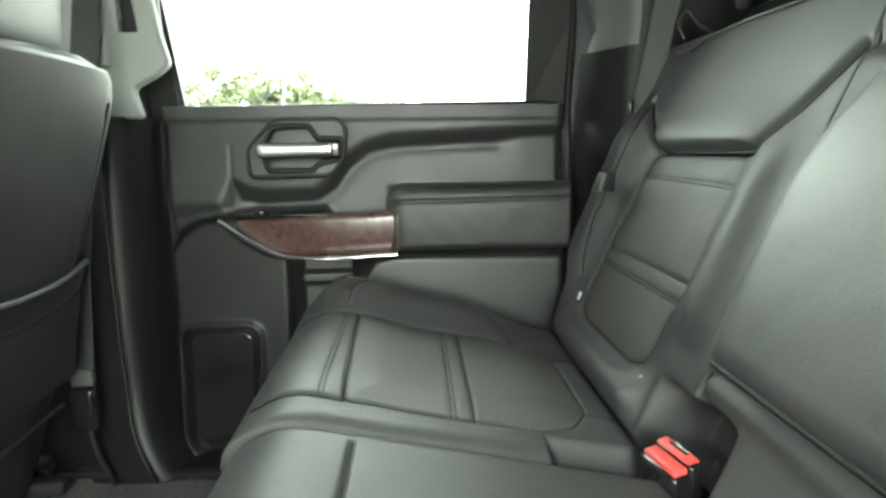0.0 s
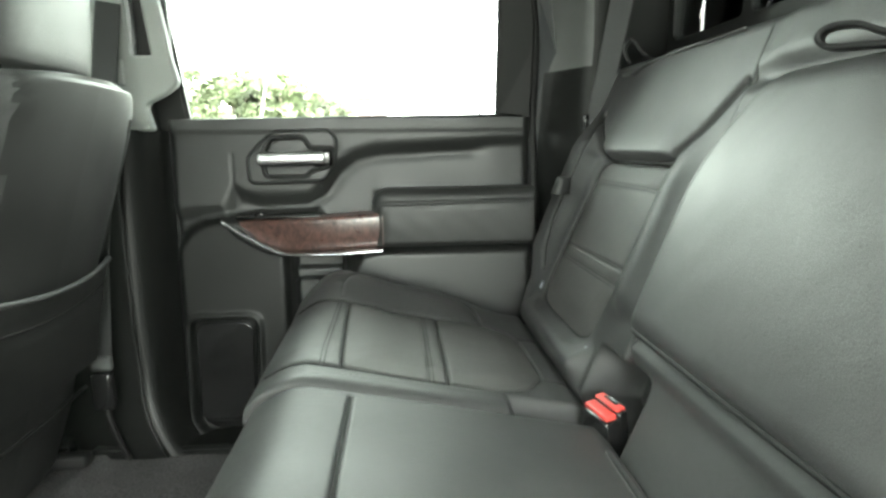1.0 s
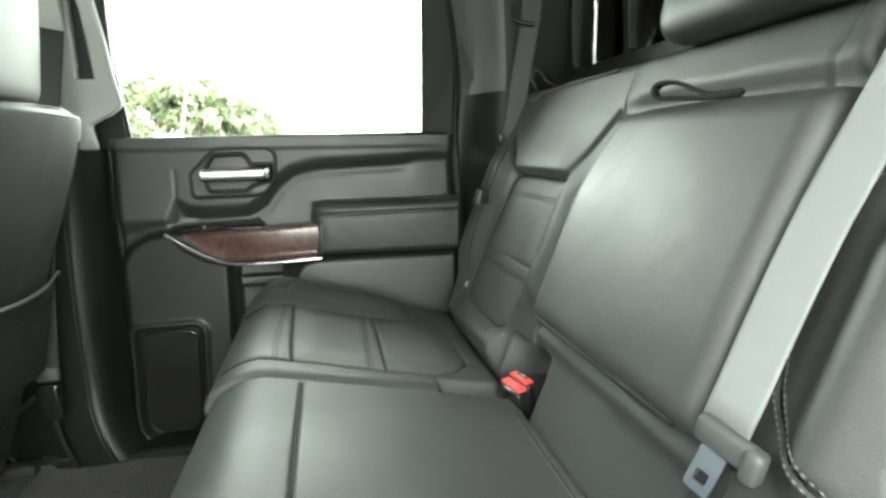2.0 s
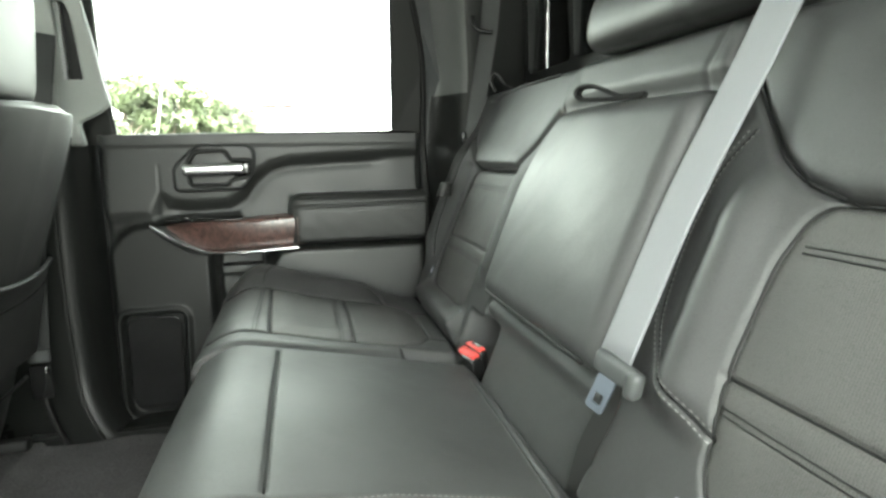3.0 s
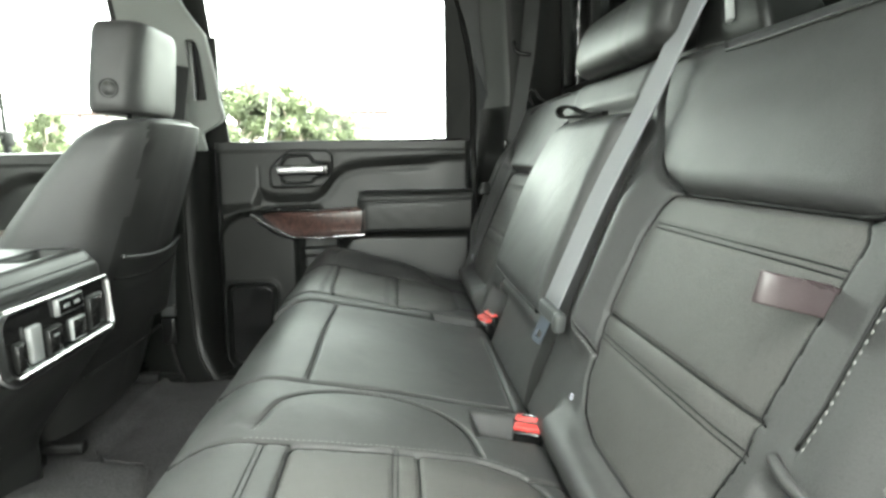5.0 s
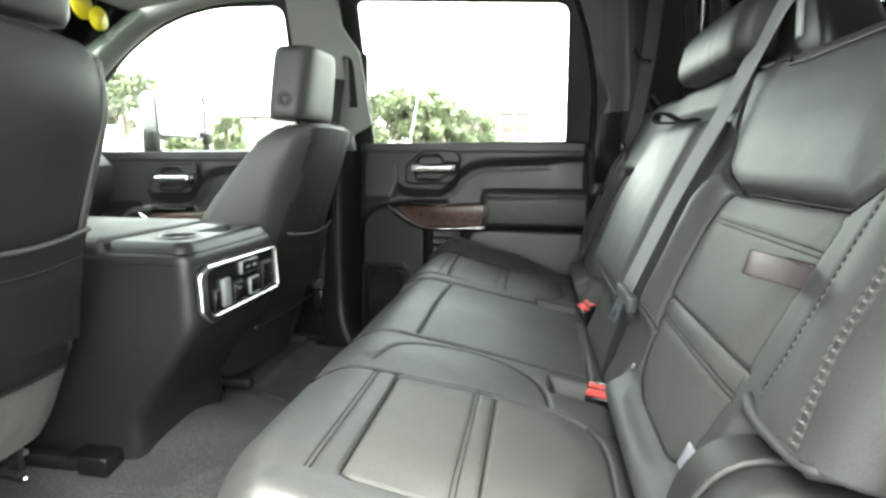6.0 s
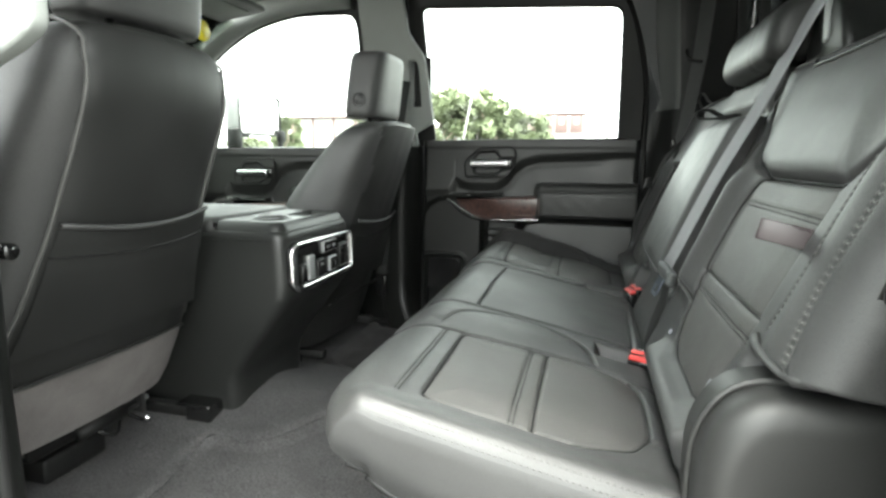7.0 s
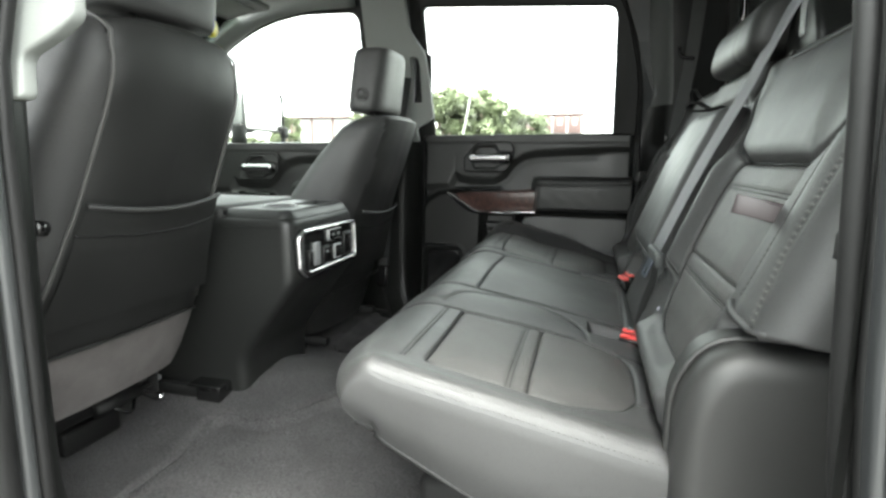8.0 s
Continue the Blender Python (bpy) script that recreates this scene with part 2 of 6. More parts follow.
def ribbon(name, pts, width_dir, width, thick, material, parent=None, label=""):
    """A flat strap along the points; width_dir: one direction, or one a point."""
    pts = [Vector(p) for p in pts]
    V, F = [], []
    k = len(pts)
    for i, p in enumerate(pts):
        t = (pts[min(i + 1, k - 1)] - pts[max(i - 1, 0)]).normalized()
        wd = Vector(width_dir[i] if isinstance(width_dir, list) else width_dir)
        wd = (wd - t * wd.dot(t)).normalized()
        nn = t.cross(wd)
        for a, b in ((-1, -1), (-0.86, -1.5), (0, -1.0), (0.86, -1.5), (1, -1), (1, 1), (0.86, 1.5), (0, 1.0), (-0.86, 1.5), (-1, 1)):
            V.append(p + wd * (a * width / 2) + nn * (b * thick / 2))
    m = 10
    for i in range(k - 1):
        for j in range(m):
            F.append((i * m + j, i * m + (j + 1) % m, (i + 1) * m + (j + 1) % m, (i + 1) * m + j))
    F.append(tuple(range(m)))
    F.append(tuple((k - 1) * m + j for j in range(m)))
    return mesh(name, V, F, material, parent, label)


def sheet(name, P, material, parent=None, label="", regions=None, wanted=None, flip=False):
    """A grid of points as a mesh, or only those of its faces whose region is wanted."""
    nu, nv = P.shape[:2]
    idx = np.arange(nu * nv).reshape(nu, nv)
    F = np.stack([idx[:-1, :-1], idx[1:, :-1], idx[1:, 1:], idx[:-1, 1:]], -1)
    if regions is not None:
        F = F[regions == wanted]
    F = F.reshape(-1, 4)
    if flip:
        F = F[:, ::-1]
    used, inv = np.unique(F, return_inverse=True)
    return mesh(name, P.reshape(-1, 3)[used], inv.reshape(-1, 4), material, parent, label)


def axis(a, b, n, lo=None, hi=None, k=7, m=5):
    """Places along one side of a padded form, and how far the pad drops there: it bends round lo and hi, each a (radius, skirt)."""
    pos, drop = [], []
    if lo:
        r, s = lo
        for i in range(m, 0, -1):
            pos.append(a), drop.append(r + s * i / m)
        for i in range(k, 0, -1):
            q = math.pi / 2 * i / k
            pos.append(a + r - r * math.sin(q)), drop.append(r - r * math.cos(q))
    a2, b2 = a + (lo[0] if lo else 0), b - (hi[0] if hi else 0)
    for i in range(n + 1):
        pos.append(a2 + (b2 - a2) * i / n), drop.append(0.0)
    if hi:
        r, s = hi
        for i in range(1, k + 1):
            q = math.pi / 2 * i / k
            pos.append(b - r + r * math.sin(q)), drop.append(r - r * math.cos(q))
        for i in range(1, m + 1):
            pos.append(b), drop.append(r + s * i / m)
    return np.array(pos), np.array(drop)


def dist(P, Q, line):
    """How far points lie from a polyline."""
    best = np.full(P.shape, 9.0)
    for (a, b), (c, d) in zip(line[:-1], line[1:]):
        ux, uy = c - a, d - b
        L = ux * ux + uy * uy + 1e-12
        t = np.clip(((P - a) * ux + (Q - b) * uy) / L, 0, 1)
        best = np.minimum(best, np.hypot(P - a - t * ux, Q - b - t * uy))
    return best


def inside(P, Q, poly):
    res = np.zeros(P.shape, bool)
    k = len(poly)
    for i in range(k):
        (x1, y1), (x2, y2) = poly[i], poly[(i + 1) % k]
        hit = (y1 > Q) != (y2 > Q)
        with np.errstate(divide="ignore", invalid="ignore"):
            xx = (x2 - x1) * (Q - y1) / (y2 - y1 + 1e-15) + x1
        res ^= hit & (P < xx)
    return res


def signed(P, Q, poly):
    d = dist(P, Q, list(poly) + [poly[0]])
    return np.where(inside(P, Q, poly), -d, d)


def step(x, a, b):
    t = np.clip((x - a) / (b - a), 0, 1)
    return t * t * (3 - 2 * t)


def snapped(P, Q, poly, tp, tq):
    """Moves the grid points that lie close to a polygon's outline onto it."""
    best, bp, bq = np.full(P.shape, 9.0), P.copy(), Q.copy()
    for (a, b), (c, d) in zip(poly, poly[1:] + poly[:1]):
        ux, uy = c - a, d - b
        t = np.clip(((P - a) * ux + (Q - b) * uy) / (ux * ux + uy * uy + 1e-12), 0, 1)
        x, y = a + t * ux, b + t * uy
        e = np.hypot((P - x) / tp, (Q - y) / tq)
        m = e < best
        best, bp, bq = np.where(m, e, best), np.where(m, x, bp), np.where(m, y, bq)
    near = best < 1.0
    return np.where(near, bp, P), np.where(near, bq, Q)


class Pad:
    """A padded form over a flat (p, q) field: seams sink in, panels swell, edges bend down."""

    def __init__(self, p, q, place, seams=(), swell=None, crease=0.0, snap=()):
        self.p, self.dp = p
        self.q, self.dq = q
        self.place, self.seams, self.swell, self.crease = place, seams, swell, crease
        P, Q = np.meshgrid(self.p, self.q, indexing="ij")
        DP, DQ = np.meshgrid(self.dp, self.dq, indexing="ij")
        D = np.minimum(np.hypot(DP, DQ), max(self.dp.max(), self.dq.max()))
        for poly in snap:
            P, Q = snapped(P, Q, poly, 0.78 * np.median(np.diff(self.p)), 0.78 * np.median(np.diff(self.q)))
        self.P, self.Q, self.D = P, Q, D
        self.grid = self.put(P, Q, D)

    def height(self, P, Q):
        h = np.zeros(P.shape)
        if self.swell:
            h = h + self.swell(P, Q)
        for line, width, depth in self.seams:
            d = dist(P, Q, line)
            h = h - depth * np.exp(-(d / width) ** 2) - 0.15 * depth * np.exp(-(d / (5 * width)) ** 2)
        if self.crease:
            w = np.sin(P * 41 + 3 * np.sin(Q * 17)) * np.sin(Q * 37 + 2 * np.sin(P * 23)) + 0.5 * np.sin(P * 97 + Q * 61 + 2 * np.sin(Q * 31))
            h = h + self.crease * w
        return h

    def put(self, P, Q, D):
        h = self.height(P, Q) * np.exp(-D / 0.06)
        return np.stack(self.place(P, Q, h - D, D), -1)

    def centres(self):
        f = lambda A: (A[:-1, :-1] + A[1:, :-1] + A[1:, 1:] + A[:-1, 1:]) / 4
        return f(self.P), f(self.Q), f(self.D)

    def at(self, pts, lift=0.0):
        pts = np.array(pts, float)
        P, Q = pts[:, 0], pts[:, 1]
        D = np.hypot(np.interp(P, self.p, self.dp), np.interp(Q, self.q, self.dq))
        h = self.height(P, Q) * np.exp(-D / 0.06)
        return np.stack(self.place(P, Q, h - D + lift, D), -1)


def seam_shades(pad, lines, parent, r=0.0013):
    """Black tubes sunk in the seams, standing in for the grooves' shade, one a seam."""
    for line, width, depth in lines:
        line = np.array(line, float)
        seg = np.hypot(*np.diff(line, axis=0).T)
        t = np.concatenate([[0], np.cumsum(seg)])
        u = np.linspace(0, t[-1], max(3, int(t[-1] / 0.006)))
        pts = np.stack([np.interp(u, t, line[:, 0]), np.interp(u, t, line[:, 1])], -1)
        keep = (pts[:, 0] > pad.p.min() + 0.012) & (pts[:, 0] < pad.p.max() - 0.012)
        pts = pts[keep]
        if len(pts) > 3:
            tube("seam_shade", pad.at(pts, 0.0004 + 0.5 * depth), (0.0009 if depth < 0.002 else r) + 0.3 * max(0.0, width - 0.003), RUBBER, parent, n=5)


def stitches(name, pad, line, material, parent, gap=0.0095, size=(0.0058, 0.0011), lift=0.0006, label="", across=False):
    """A row of single stitches on a pad along a polyline."""
    line = np.array(line, float)
    seg = np.hypot(*np.diff(line, axis=0).T)
    s = np.concatenate([[0], np.cumsum(seg)])
    n = max(2, int(s[-1] / gap))
    q = (np.arange(n) + 0.5) / n * s[-1]
    h = size[0] / 2
    f = lambda u: np.stack([np.interp(u, s, line[:, 0]), np.interp(u, s, line[:, 1])], -1)
    a, b = f(q - h), f(q + h)
    if across:
        mid, d = (a + b) / 2, (b - a)
        nrm = np.stack([-d[:, 1], d[:, 0]], -1)
        a, b = mid - nrm / 2, mid + nrm / 2
    A, B = pad.at(a, lift), pad.at(b, lift)
    UP = pad.at((a + b) / 2, lift + 0.001) - pad.at((a + b) / 2, lift)
    V, F = [], []
    r = size[1]
    for p0, p1, up in zip(A, B, UP):
        p0, p1, up = Vector(p0), Vector(p1), Vector(up).normalized()
        t = (p1 - p0).normalized()
        w = t.cross(up)
        k = len(V)
        m = (p0 + p1) / 2 + up * r * 0.7
        V += [p0, m + w * r - up * r * 0.5, p1, m - w * r - up * r * 0.5, m + up * r * 0.4]
        F += [(k, k + 1, k + 4), (k + 1, k + 2, k + 4), (k + 2, k + 3, k + 4), (k + 3, k, k + 4)]
    return mesh(name, V, F, material, parent, label)


def rounded(poly, r, n=5):
    """A polygon's corners rounded; r: one radius, or one a corner."""
    out = []
    k = len(poly)
    for i in range(k):
        p, a, b = (Vector((*poly[j % k], 0)) for j in (i, i - 1, i + 1))
        ri = r[i] if isinstance(r, (list, tuple)) else r
        u, v = (a - p), (b - p)
        ri = min(ri, u.length * 0.49, v.length * 0.49)
        if ri < 1e-5:
            out.append((p.x, p.y))
            continue
        s, e = p + u.normalized() * ri, p + v.normalized() * ri
        for j in range(n + 1):
            t = j / n
            c = s * (1 - t) ** 2 + p * (2 * t * (1 - t)) + e * t * t
            out.append((c.x, c.y))
    return out


def plate(name, outline, holes, thick, material, parent, place, bevel=0.003, label=""):
    """A flat board with holes, outlined in (u, v), of a thickness; place turns (u, v, depth) into the world."""
    cu = bpy.data.curves.new(name, "CURVE")
    cu.dimensions, cu.fill_mode = "2D", "BOTH"
    cu.extrude, cu.bevel_depth, cu.bevel_resolution = max(thick / 2 - bevel, 0.0005), bevel, 2
    cu.offset = -bevel
    for ring in (outline, *holes):
        sp = cu.splines.new("POLY")
        sp.points.add(len(ring) - 1)
        for pt, (u, v) in zip(sp.points, ring):
            pt.co = (u, v, 0, 1)
        sp.use_cyclic_u = True
    tmp = bpy.data.objects.new("tmp", cu)
    scene.collection.objects.link(tmp)
    me = bpy.data.meshes.new_from_object(tmp.evaluated_get(bpy.context.evaluated_depsgraph_get()))
    bpy.data.objects.remove(tmp)
    bpy.data.curves.remove(cu)
    me.name = name
    for v in me.vertices:
        v.co = Vector(place(v.co.x, v.co.y, v.co.z))
    me.materials.clear()
    me.materials.append(material)
    ob = under(new(name, me), parent)
    if label:
        ob["label"] = label
    return ob


def loft(name, rings, material, parent=None, label="", caps=True):
    k = len(rings[0])
    V = [p for r in rings for p in r]
    F = []
    for i in range(len(rings) - 1):
        for j in range(k):
            F.append((i * k + j, i * k + (j + 1) % k, (i + 1) * k + (j + 1) % k, (i + 1) * k + j))
    if caps:
        F.append(tuple(range(k - 1, -1, -1)))
        F.append(tuple((len(rings) - 1) * k + j for j in range(k)))
    return mesh(name, V, F, material, parent, label)


def superring(cx, cy, z, hx, hy, e=3.2, n=40, tilt=0.0):
    """A rounded rectangle at the height z."""
    out = []
    for j in range(n):
        q = 2 * math.pi * j / n
        c, s = math.cos(q), math.sin(q)
        x = hx * math.copysign(abs(c) ** (2 / e), c)
        y = hy * math.copysign(abs(s) ** (2 / e), s)
        out.append((cx + x, cy + y, z + tilt * x))
    return out


# ---- the cab's shell ----
def side_y(s, y):
    """A place across the cab, mirrored to the driver's side for s = -1."""
    return y if s > 0 else 2 * C - y


def lean(z):
    """How far the glass and pillars lean in above the sill."""
    return 0.22 * max(0.0, z - 0.845)


# floor: one carpet with a hump under the console and soft folds
fx, fy = np.linspace(-1.9, 0.64, 170), np.linspace(-0.50, 1.07, 120)
FX, FY = np.meshgrid(fx, fy, indexing="ij")
fz = 0.088 + 0.062 * np.exp(-((FY - C) / 0.20) ** 2) * step(-FX, 0.2, 0.7)
lip = [(-0.70, -0.50), (-0.703, -0.282), (-0.703, -0.151), (-0.738, -0.02), (-0.722, 0.040), (-0.655, 0.036), (-0.590, 0.045), (-0.535, 0.11), (-0.473, 0.201), (-0.46, 0.30), (-0.50, 0.42), (-0.54, 0.503), (-0.594, 0.512), (-0.641, 0.53), (-0.688, 0.591), (-0.70, 1.07)]
front = signed(FX, FY, [tuple(q) for q in smooth_path(lip, 4)] + [(-3.0, 1.07), (-3.0, -0.50)])
fz = fz + 0.016 * step(-front, -0.005, 0.012) - 0.006 * np.exp(-((front - 0.008) / 0.008) ** 2) + 0.006 * np.exp(-((front + 0.02) / 0.03) ** 2)
fz = fz + 0.003 * np.sin(FX * 31 + 2 * np.sin(FY * 13)) * np.sin(FY * 23)
fz = fz + 0.22 * step(-FX, 1.35, 1.85)
tagged(sheet("floor", np.stack([FX, FY, fz], -1), CARPET), "charcoal cut-pile carpet over the cab floor", "carpet", kind="structure")
# bead added along the lip to bring out its shadow line
edge_pts = smooth_path(lip[1:-1], 4)
edge_z = [float(fz[(np.abs(FX - a) < 0.018) & (np.abs(FY - b) < 0.018)].max()) for a, b in edge_pts]
tube("lip_bead", [(a, b, z - 0.001) for (a, b), z in zip(edge_pts, edge_z)], 0.0026, CARPET, bpy.data.objects["floor"], "added bead for the shadow line at the front carpet's lip")
tagged(part("floor_pan", box(-0.62, C, 0.02, 2.5, 1.9, 0.06, 0.01), RUBBER), "black steel floor pan under the carpet", "floor", kind="structure")

# headliner
hx, hy = np.linspace(-1.22, 0.66, 60), np.linspace(-0.545, 1.115, 50)
HX, HY = np.meshgrid(hx, hy, indexing="ij")
hz = 1.405 - 0.035 * np.abs((HY - C) / 0.83) ** 6 - 0.02 * step(-HX, 0.9, 1.25)
tagged(sheet("ceiling", np.stack([HX, HY, hz], -1), HEADLINER), "light grey woven headliner", "ceiling", kind="structure")
roof = np.stack([HX * 1.0, C + (HY - C) * 1.06, hz + 0.05], -1)
tagged(sheet("roof", roof, PAINT), "dark painted steel cab roof", "roof", kind="structure")

# rear wall with its window
tagged(part("wall_rear", box(0.615, C, 0.50, 0.05, 1.72, 0.96, 0.01), PLASTIC_SOFT), "charcoal rear cab wall behind the bench", "wall", kind="structure")
rw = thing("window_rear", (0.60, C, 1.02), "rear cab window with dark frame and sliding pane", "window", kind="structure")
plate("window_frame", rounded([(-0.58, 0.955), (1.15, 0.955), (1.15, 1.42), (-0.58, 1.42)], 0.02),
      [rounded([(-0.45, 0.995), (0.215, 0.995), (0.215, 1.33), (-0.43, 1.33)], 0.03), rounded([(0.245, 0.995), (0.770, 0.995), (0.770, 1.33), (0.245, 1.33)], 0.012),
       rounded([(0.795, 0.995), (1.035, 0.995), (1.005, 1.33), (0.795, 1.33)], 0.02)],
      0.03, PLASTIC, rw, lambda u, v, d: (0.575 + d - 0.08 * (v - 1.0), u, v))
for y0, y1, m, lab in ((-0.45, 0.215, GLASS_MID, "tinted pane"), (0.245, 0.770, GLASS_MID, "tinted sliding pane"), (0.785, 0.940, GLASS_TINT, "dark privacy pane"), (0.955, 1.035, GLASS_MID, "tinted edge pane")):
    pane = part("pane", box(0.574, (y0 + y1) / 2, 1.165, 0.004, y1 - y0, 0.34, 0), m, rw, lab, False)
    pane.visible_shadow = m is not GLASS
for k in range(6):
    part("louvre", box(0.63, 0.89, 1.03 + 0.05 * k, 0.012, 0.20, 0.03, 0.004, 1), RUBBER, rw)

# windscreen, dashboard and firewall close the front
tagged(part("windshield", box(-1.62, C, 1.13, 0.006, 1.5, 0.75, 0, turn=Matrix.Rotation(radians(62), 3, "Y")), GLASS_SCREEN, None, "", False), "laminated windscreen, its green tint deepened to dim the cab", "windscreen", kind="structure")
dash = thing("dashboard", (-1.75, C, 0.3), "black moulded dashboard with a soft padded top", "dashboard", kind="structure")
loft("body", [[(x, y, z) for x, z in ((-1.62, 0.25), (-1.60, 0.55), (-1.52, 0.66), (-1.52, 0.76), (-1.60, 0.84), (-1.80, 0.86), (-2.05, 0.86), (-2.05, 0.2))] for y in (-0.50, 0.0, 0.6, 1.07)], VINYL, dash)
tagged(part("wall_front", box(-2.07, C, 0.45, 0.04, 1.9, 0.9, 0.01), RUBBER), "black bulkhead in front of the footwell", "wall", kind="structure")


def body_side(s, near):
    Y = lambda y: side_y(s, y)
    # B pillar: light upper trim with the belt's slot, dark lower trim
    b = thing("b_pillar", (-0.62, Y(1.09), 0.1), "door pillar with grey upper trim and black lower trim", "pillar", kind="structure")
    up = [(-0.745, 1.41), (-0.575, 1.41), (-0.560, 1.29), (-0.556, 1.235), (-0.532, 1.195), (-0.500, 1.15), (-0.488, 1.05), (-0.482, 0.96), (-0.474, 0.915), (-0.500, 0.895), (-0.548, 0.872), (-0.540, 0.819), (-0.69, 0.819), (-0.726, 0.85), (-0.732, 1.10)]
    slot = rounded([(-0.553, 0.968), (-0.520, 0.968), (-0.522, 1.10), (-0.530, 1.132), (-0.556, 1.132)], [0.004, 0.004, 0.02, 0.02, 0.004])
    pl = lambda u, v, d: (u, Y(1.098 - 0.20 * (v - 0.82) + d), v)
    plate("upper_trim", rounded(up, 0.012), [slot], 0.024, PLASTIC_GREY, b, pl, 0.005, "light grey upper trim")
    part("slot_back", box(-0.53, Y(1.075), 1.05, 0.09, 0.02, 0.20, 0.004), RUBBER, b)
    part("belt_slider", box(-0.553, Y(1.058), 1.05, 0.010, 0.02, 0.165, 0.003), SILVER_GREY, b, "pale slider edge")
    part("height_button", box(-0.60, Y(1.083 - 0.20 * 0.12), 0.935, 0.05, 0.006, 0.05, 0.003), PLASTIC_GREY, b)
    prof = [(-0.90, 1.13), (-0.80, 1.105), (-0.70, 1.078), (-0.615, 1.062), (-0.588, 1.066), (-0.572, 1.085), (-0.562, 1.115), (-0.552, 1.15), (-0.546, 1.20), (-0.546, 1.25)]
    prof = smooth_path(prof, 4)
    zz = np.linspace(0.10, 0.822, 24)
    G = np.array([[(x + 0.045 * max(0.0, (0.26 - z) / 0.16) ** 2 * (1 if x > -0.66 else 0) - 0.012 * math.sin((z - 0.1) * 4.4), Y(y - 0.03 * step(np.array(0.3 - z), 0.0, 0.2)), z) for x, y in prof] for z in zz])
    sheet("lower_trim", G, PLASTIC, b, "black lower trim")
    tube("ridge", [(-0.606 + 0.045 * max(0.0, (0.26 - z) / 0.16) ** 2 - 0.012 * math.sin((z - 0.1) * 4.4), Y(1.059 - 0.03 * float(step(np.array(0.3 - z), 0.0, 0.2))), z) for z in zz], 0.004, PLASTIC, b)
    # front belt: webbing, sleeve, anchor
    if s > 0:
        belt = thing("front_seat_belt", (-0.72, Y(1.04), 0.1), "dark front seat belt hanging along the door pillar", "seat belt")
        ribbon("webbing", [(-0.575, Y(1.025), 1.06), (-0.62, Y(1.025), 0.80), (-0.655, Y(1.018), 0.55), (-0.668, Y(1.01), 0.355)], (1, 0, 0), 0.047, 0.0018, BELT_DARK, belt)
        part("sleeve", box(-0.668, Y(1.01), 0.338, 0.046, 0.016, 0.034, 0.007, 3), BELT_DARK, belt, "grey plastic belt sleeve")
        part("anchor", box(-0.669, Y(1.01), 0.275, 0.044, 0.026, 0.085, 0.008, 3), GLOSS, belt, "black buckle cover")
        tube("stalk", smooth_path([(-0.669, Y(1.01), 0.24), (-0.66, Y(1.015), 0.17), (-0.645, Y(1.03), 0.10)], 4), 0.006, RUBBER, belt)
    # C pillar: grey above, dark below, turning into the rear wall
    c = thing("c_pillar", (0.37, Y(1.12), 0.1), "rear pillar with grey upper trim and black lower trim", "pillar", kind="structure")
    cp = smooth_path([(0.300, 1.235), (0.318, 1.212), (0.334, 1.192), (0.350, 1.160), (0.370, 1.115), (0.388, 1.085), (0.425, 1.078), (0.50, 1.080), (0.60, 1.085)], 4)
    for nm, z0, z1, mt, off in (("upper_trim", 0.945, 1.42, PLASTIC_TRIM, 0.004), ("lower_trim", 0.08, 0.948, PLASTIC, 0.0)):
        zz2 = np.linspace(z0, z1, 12)
        G = np.array([[(x - 0.10 * max(0, z - 1.0) + (off * 0.5), Y(y - 0.75 * lean(z) + off), z) for x, y in cp] for z in zz2])
        cut = 22 if mt is PLASTIC_TRIM else G.shape[1]
        sheet(nm, G[:, :cut], mt, c)
        if cut < G.shape[1]:
            sheet("rear_trim", G[:, cut - 1:], PLASTIC, c, "black rear corner trim")
    guide = thing("rear_seat_belt", (0.43, Y(1.05), 0.8), "grey rear outboard seat belt running through a black hooked guide", "seat belt")
    ribbon("webbing", [(0.455, Y(0.985), 1.36), (0.44, Y(1.010), 1.10), (0.425, Y(1.045), 0.95), (0.405, Y(1.06), 0.80), (0.37, Y(1.045), 0.66)], (1, -0.6 * s, 0), 0.046, 0.0018, BELT_DARK, guide)
    tube("hook", smooth_path([(0.402, Y(1.030), 1.135), (0.405, Y(1.026), 1.112), (0.418, Y(1.015), 1.097), (0.446, Y(1.000), 1.090)], 5), 0.006, GLOSS, guide, "black belt hook")
    part("clip", box(0.385, Y(1.065), 0.83, 0.012, 0.02, 0.03, 0.003), GLOSS, guide)
    # opening seals, sill, outer jamb
    seal = thing("door_seal", (-0.5, Y(1.2), 0.1), "black rubber seal round the rear door opening", "seal", kind="structure")
    loopx = [(-0.552, 0.12), (-0.552, 0.5), (-0.552, 0.84), (-0.558, 1.1), (-0.572, 1.34), (-0.50, 1.375), (-0.1, 1.385), (0.16, 1.365), (0.24, 1.25), (0.292, 1.05), (0.300, 0.84), (0.312, 0.6), (0.325, 0.35), (0.27, 0.14), (0.1, 0.105), (-0.3, 0.10), (-0.50, 0.10)]
    tube("seal_bulb", [(u, Y(1.205 - lean(v)), v) for u, v in smooth_path(loopx, 5, True)], 0.010, RUBBER, seal, n=10, closed=True)
    tube("seal_lip", [(u * 1.02 - 0.002, Y(1.228 - lean(v)), v) for u, v in smooth_path(loopx, 5, True)], 0.007, RUBBER, seal, n=8, closed=True)
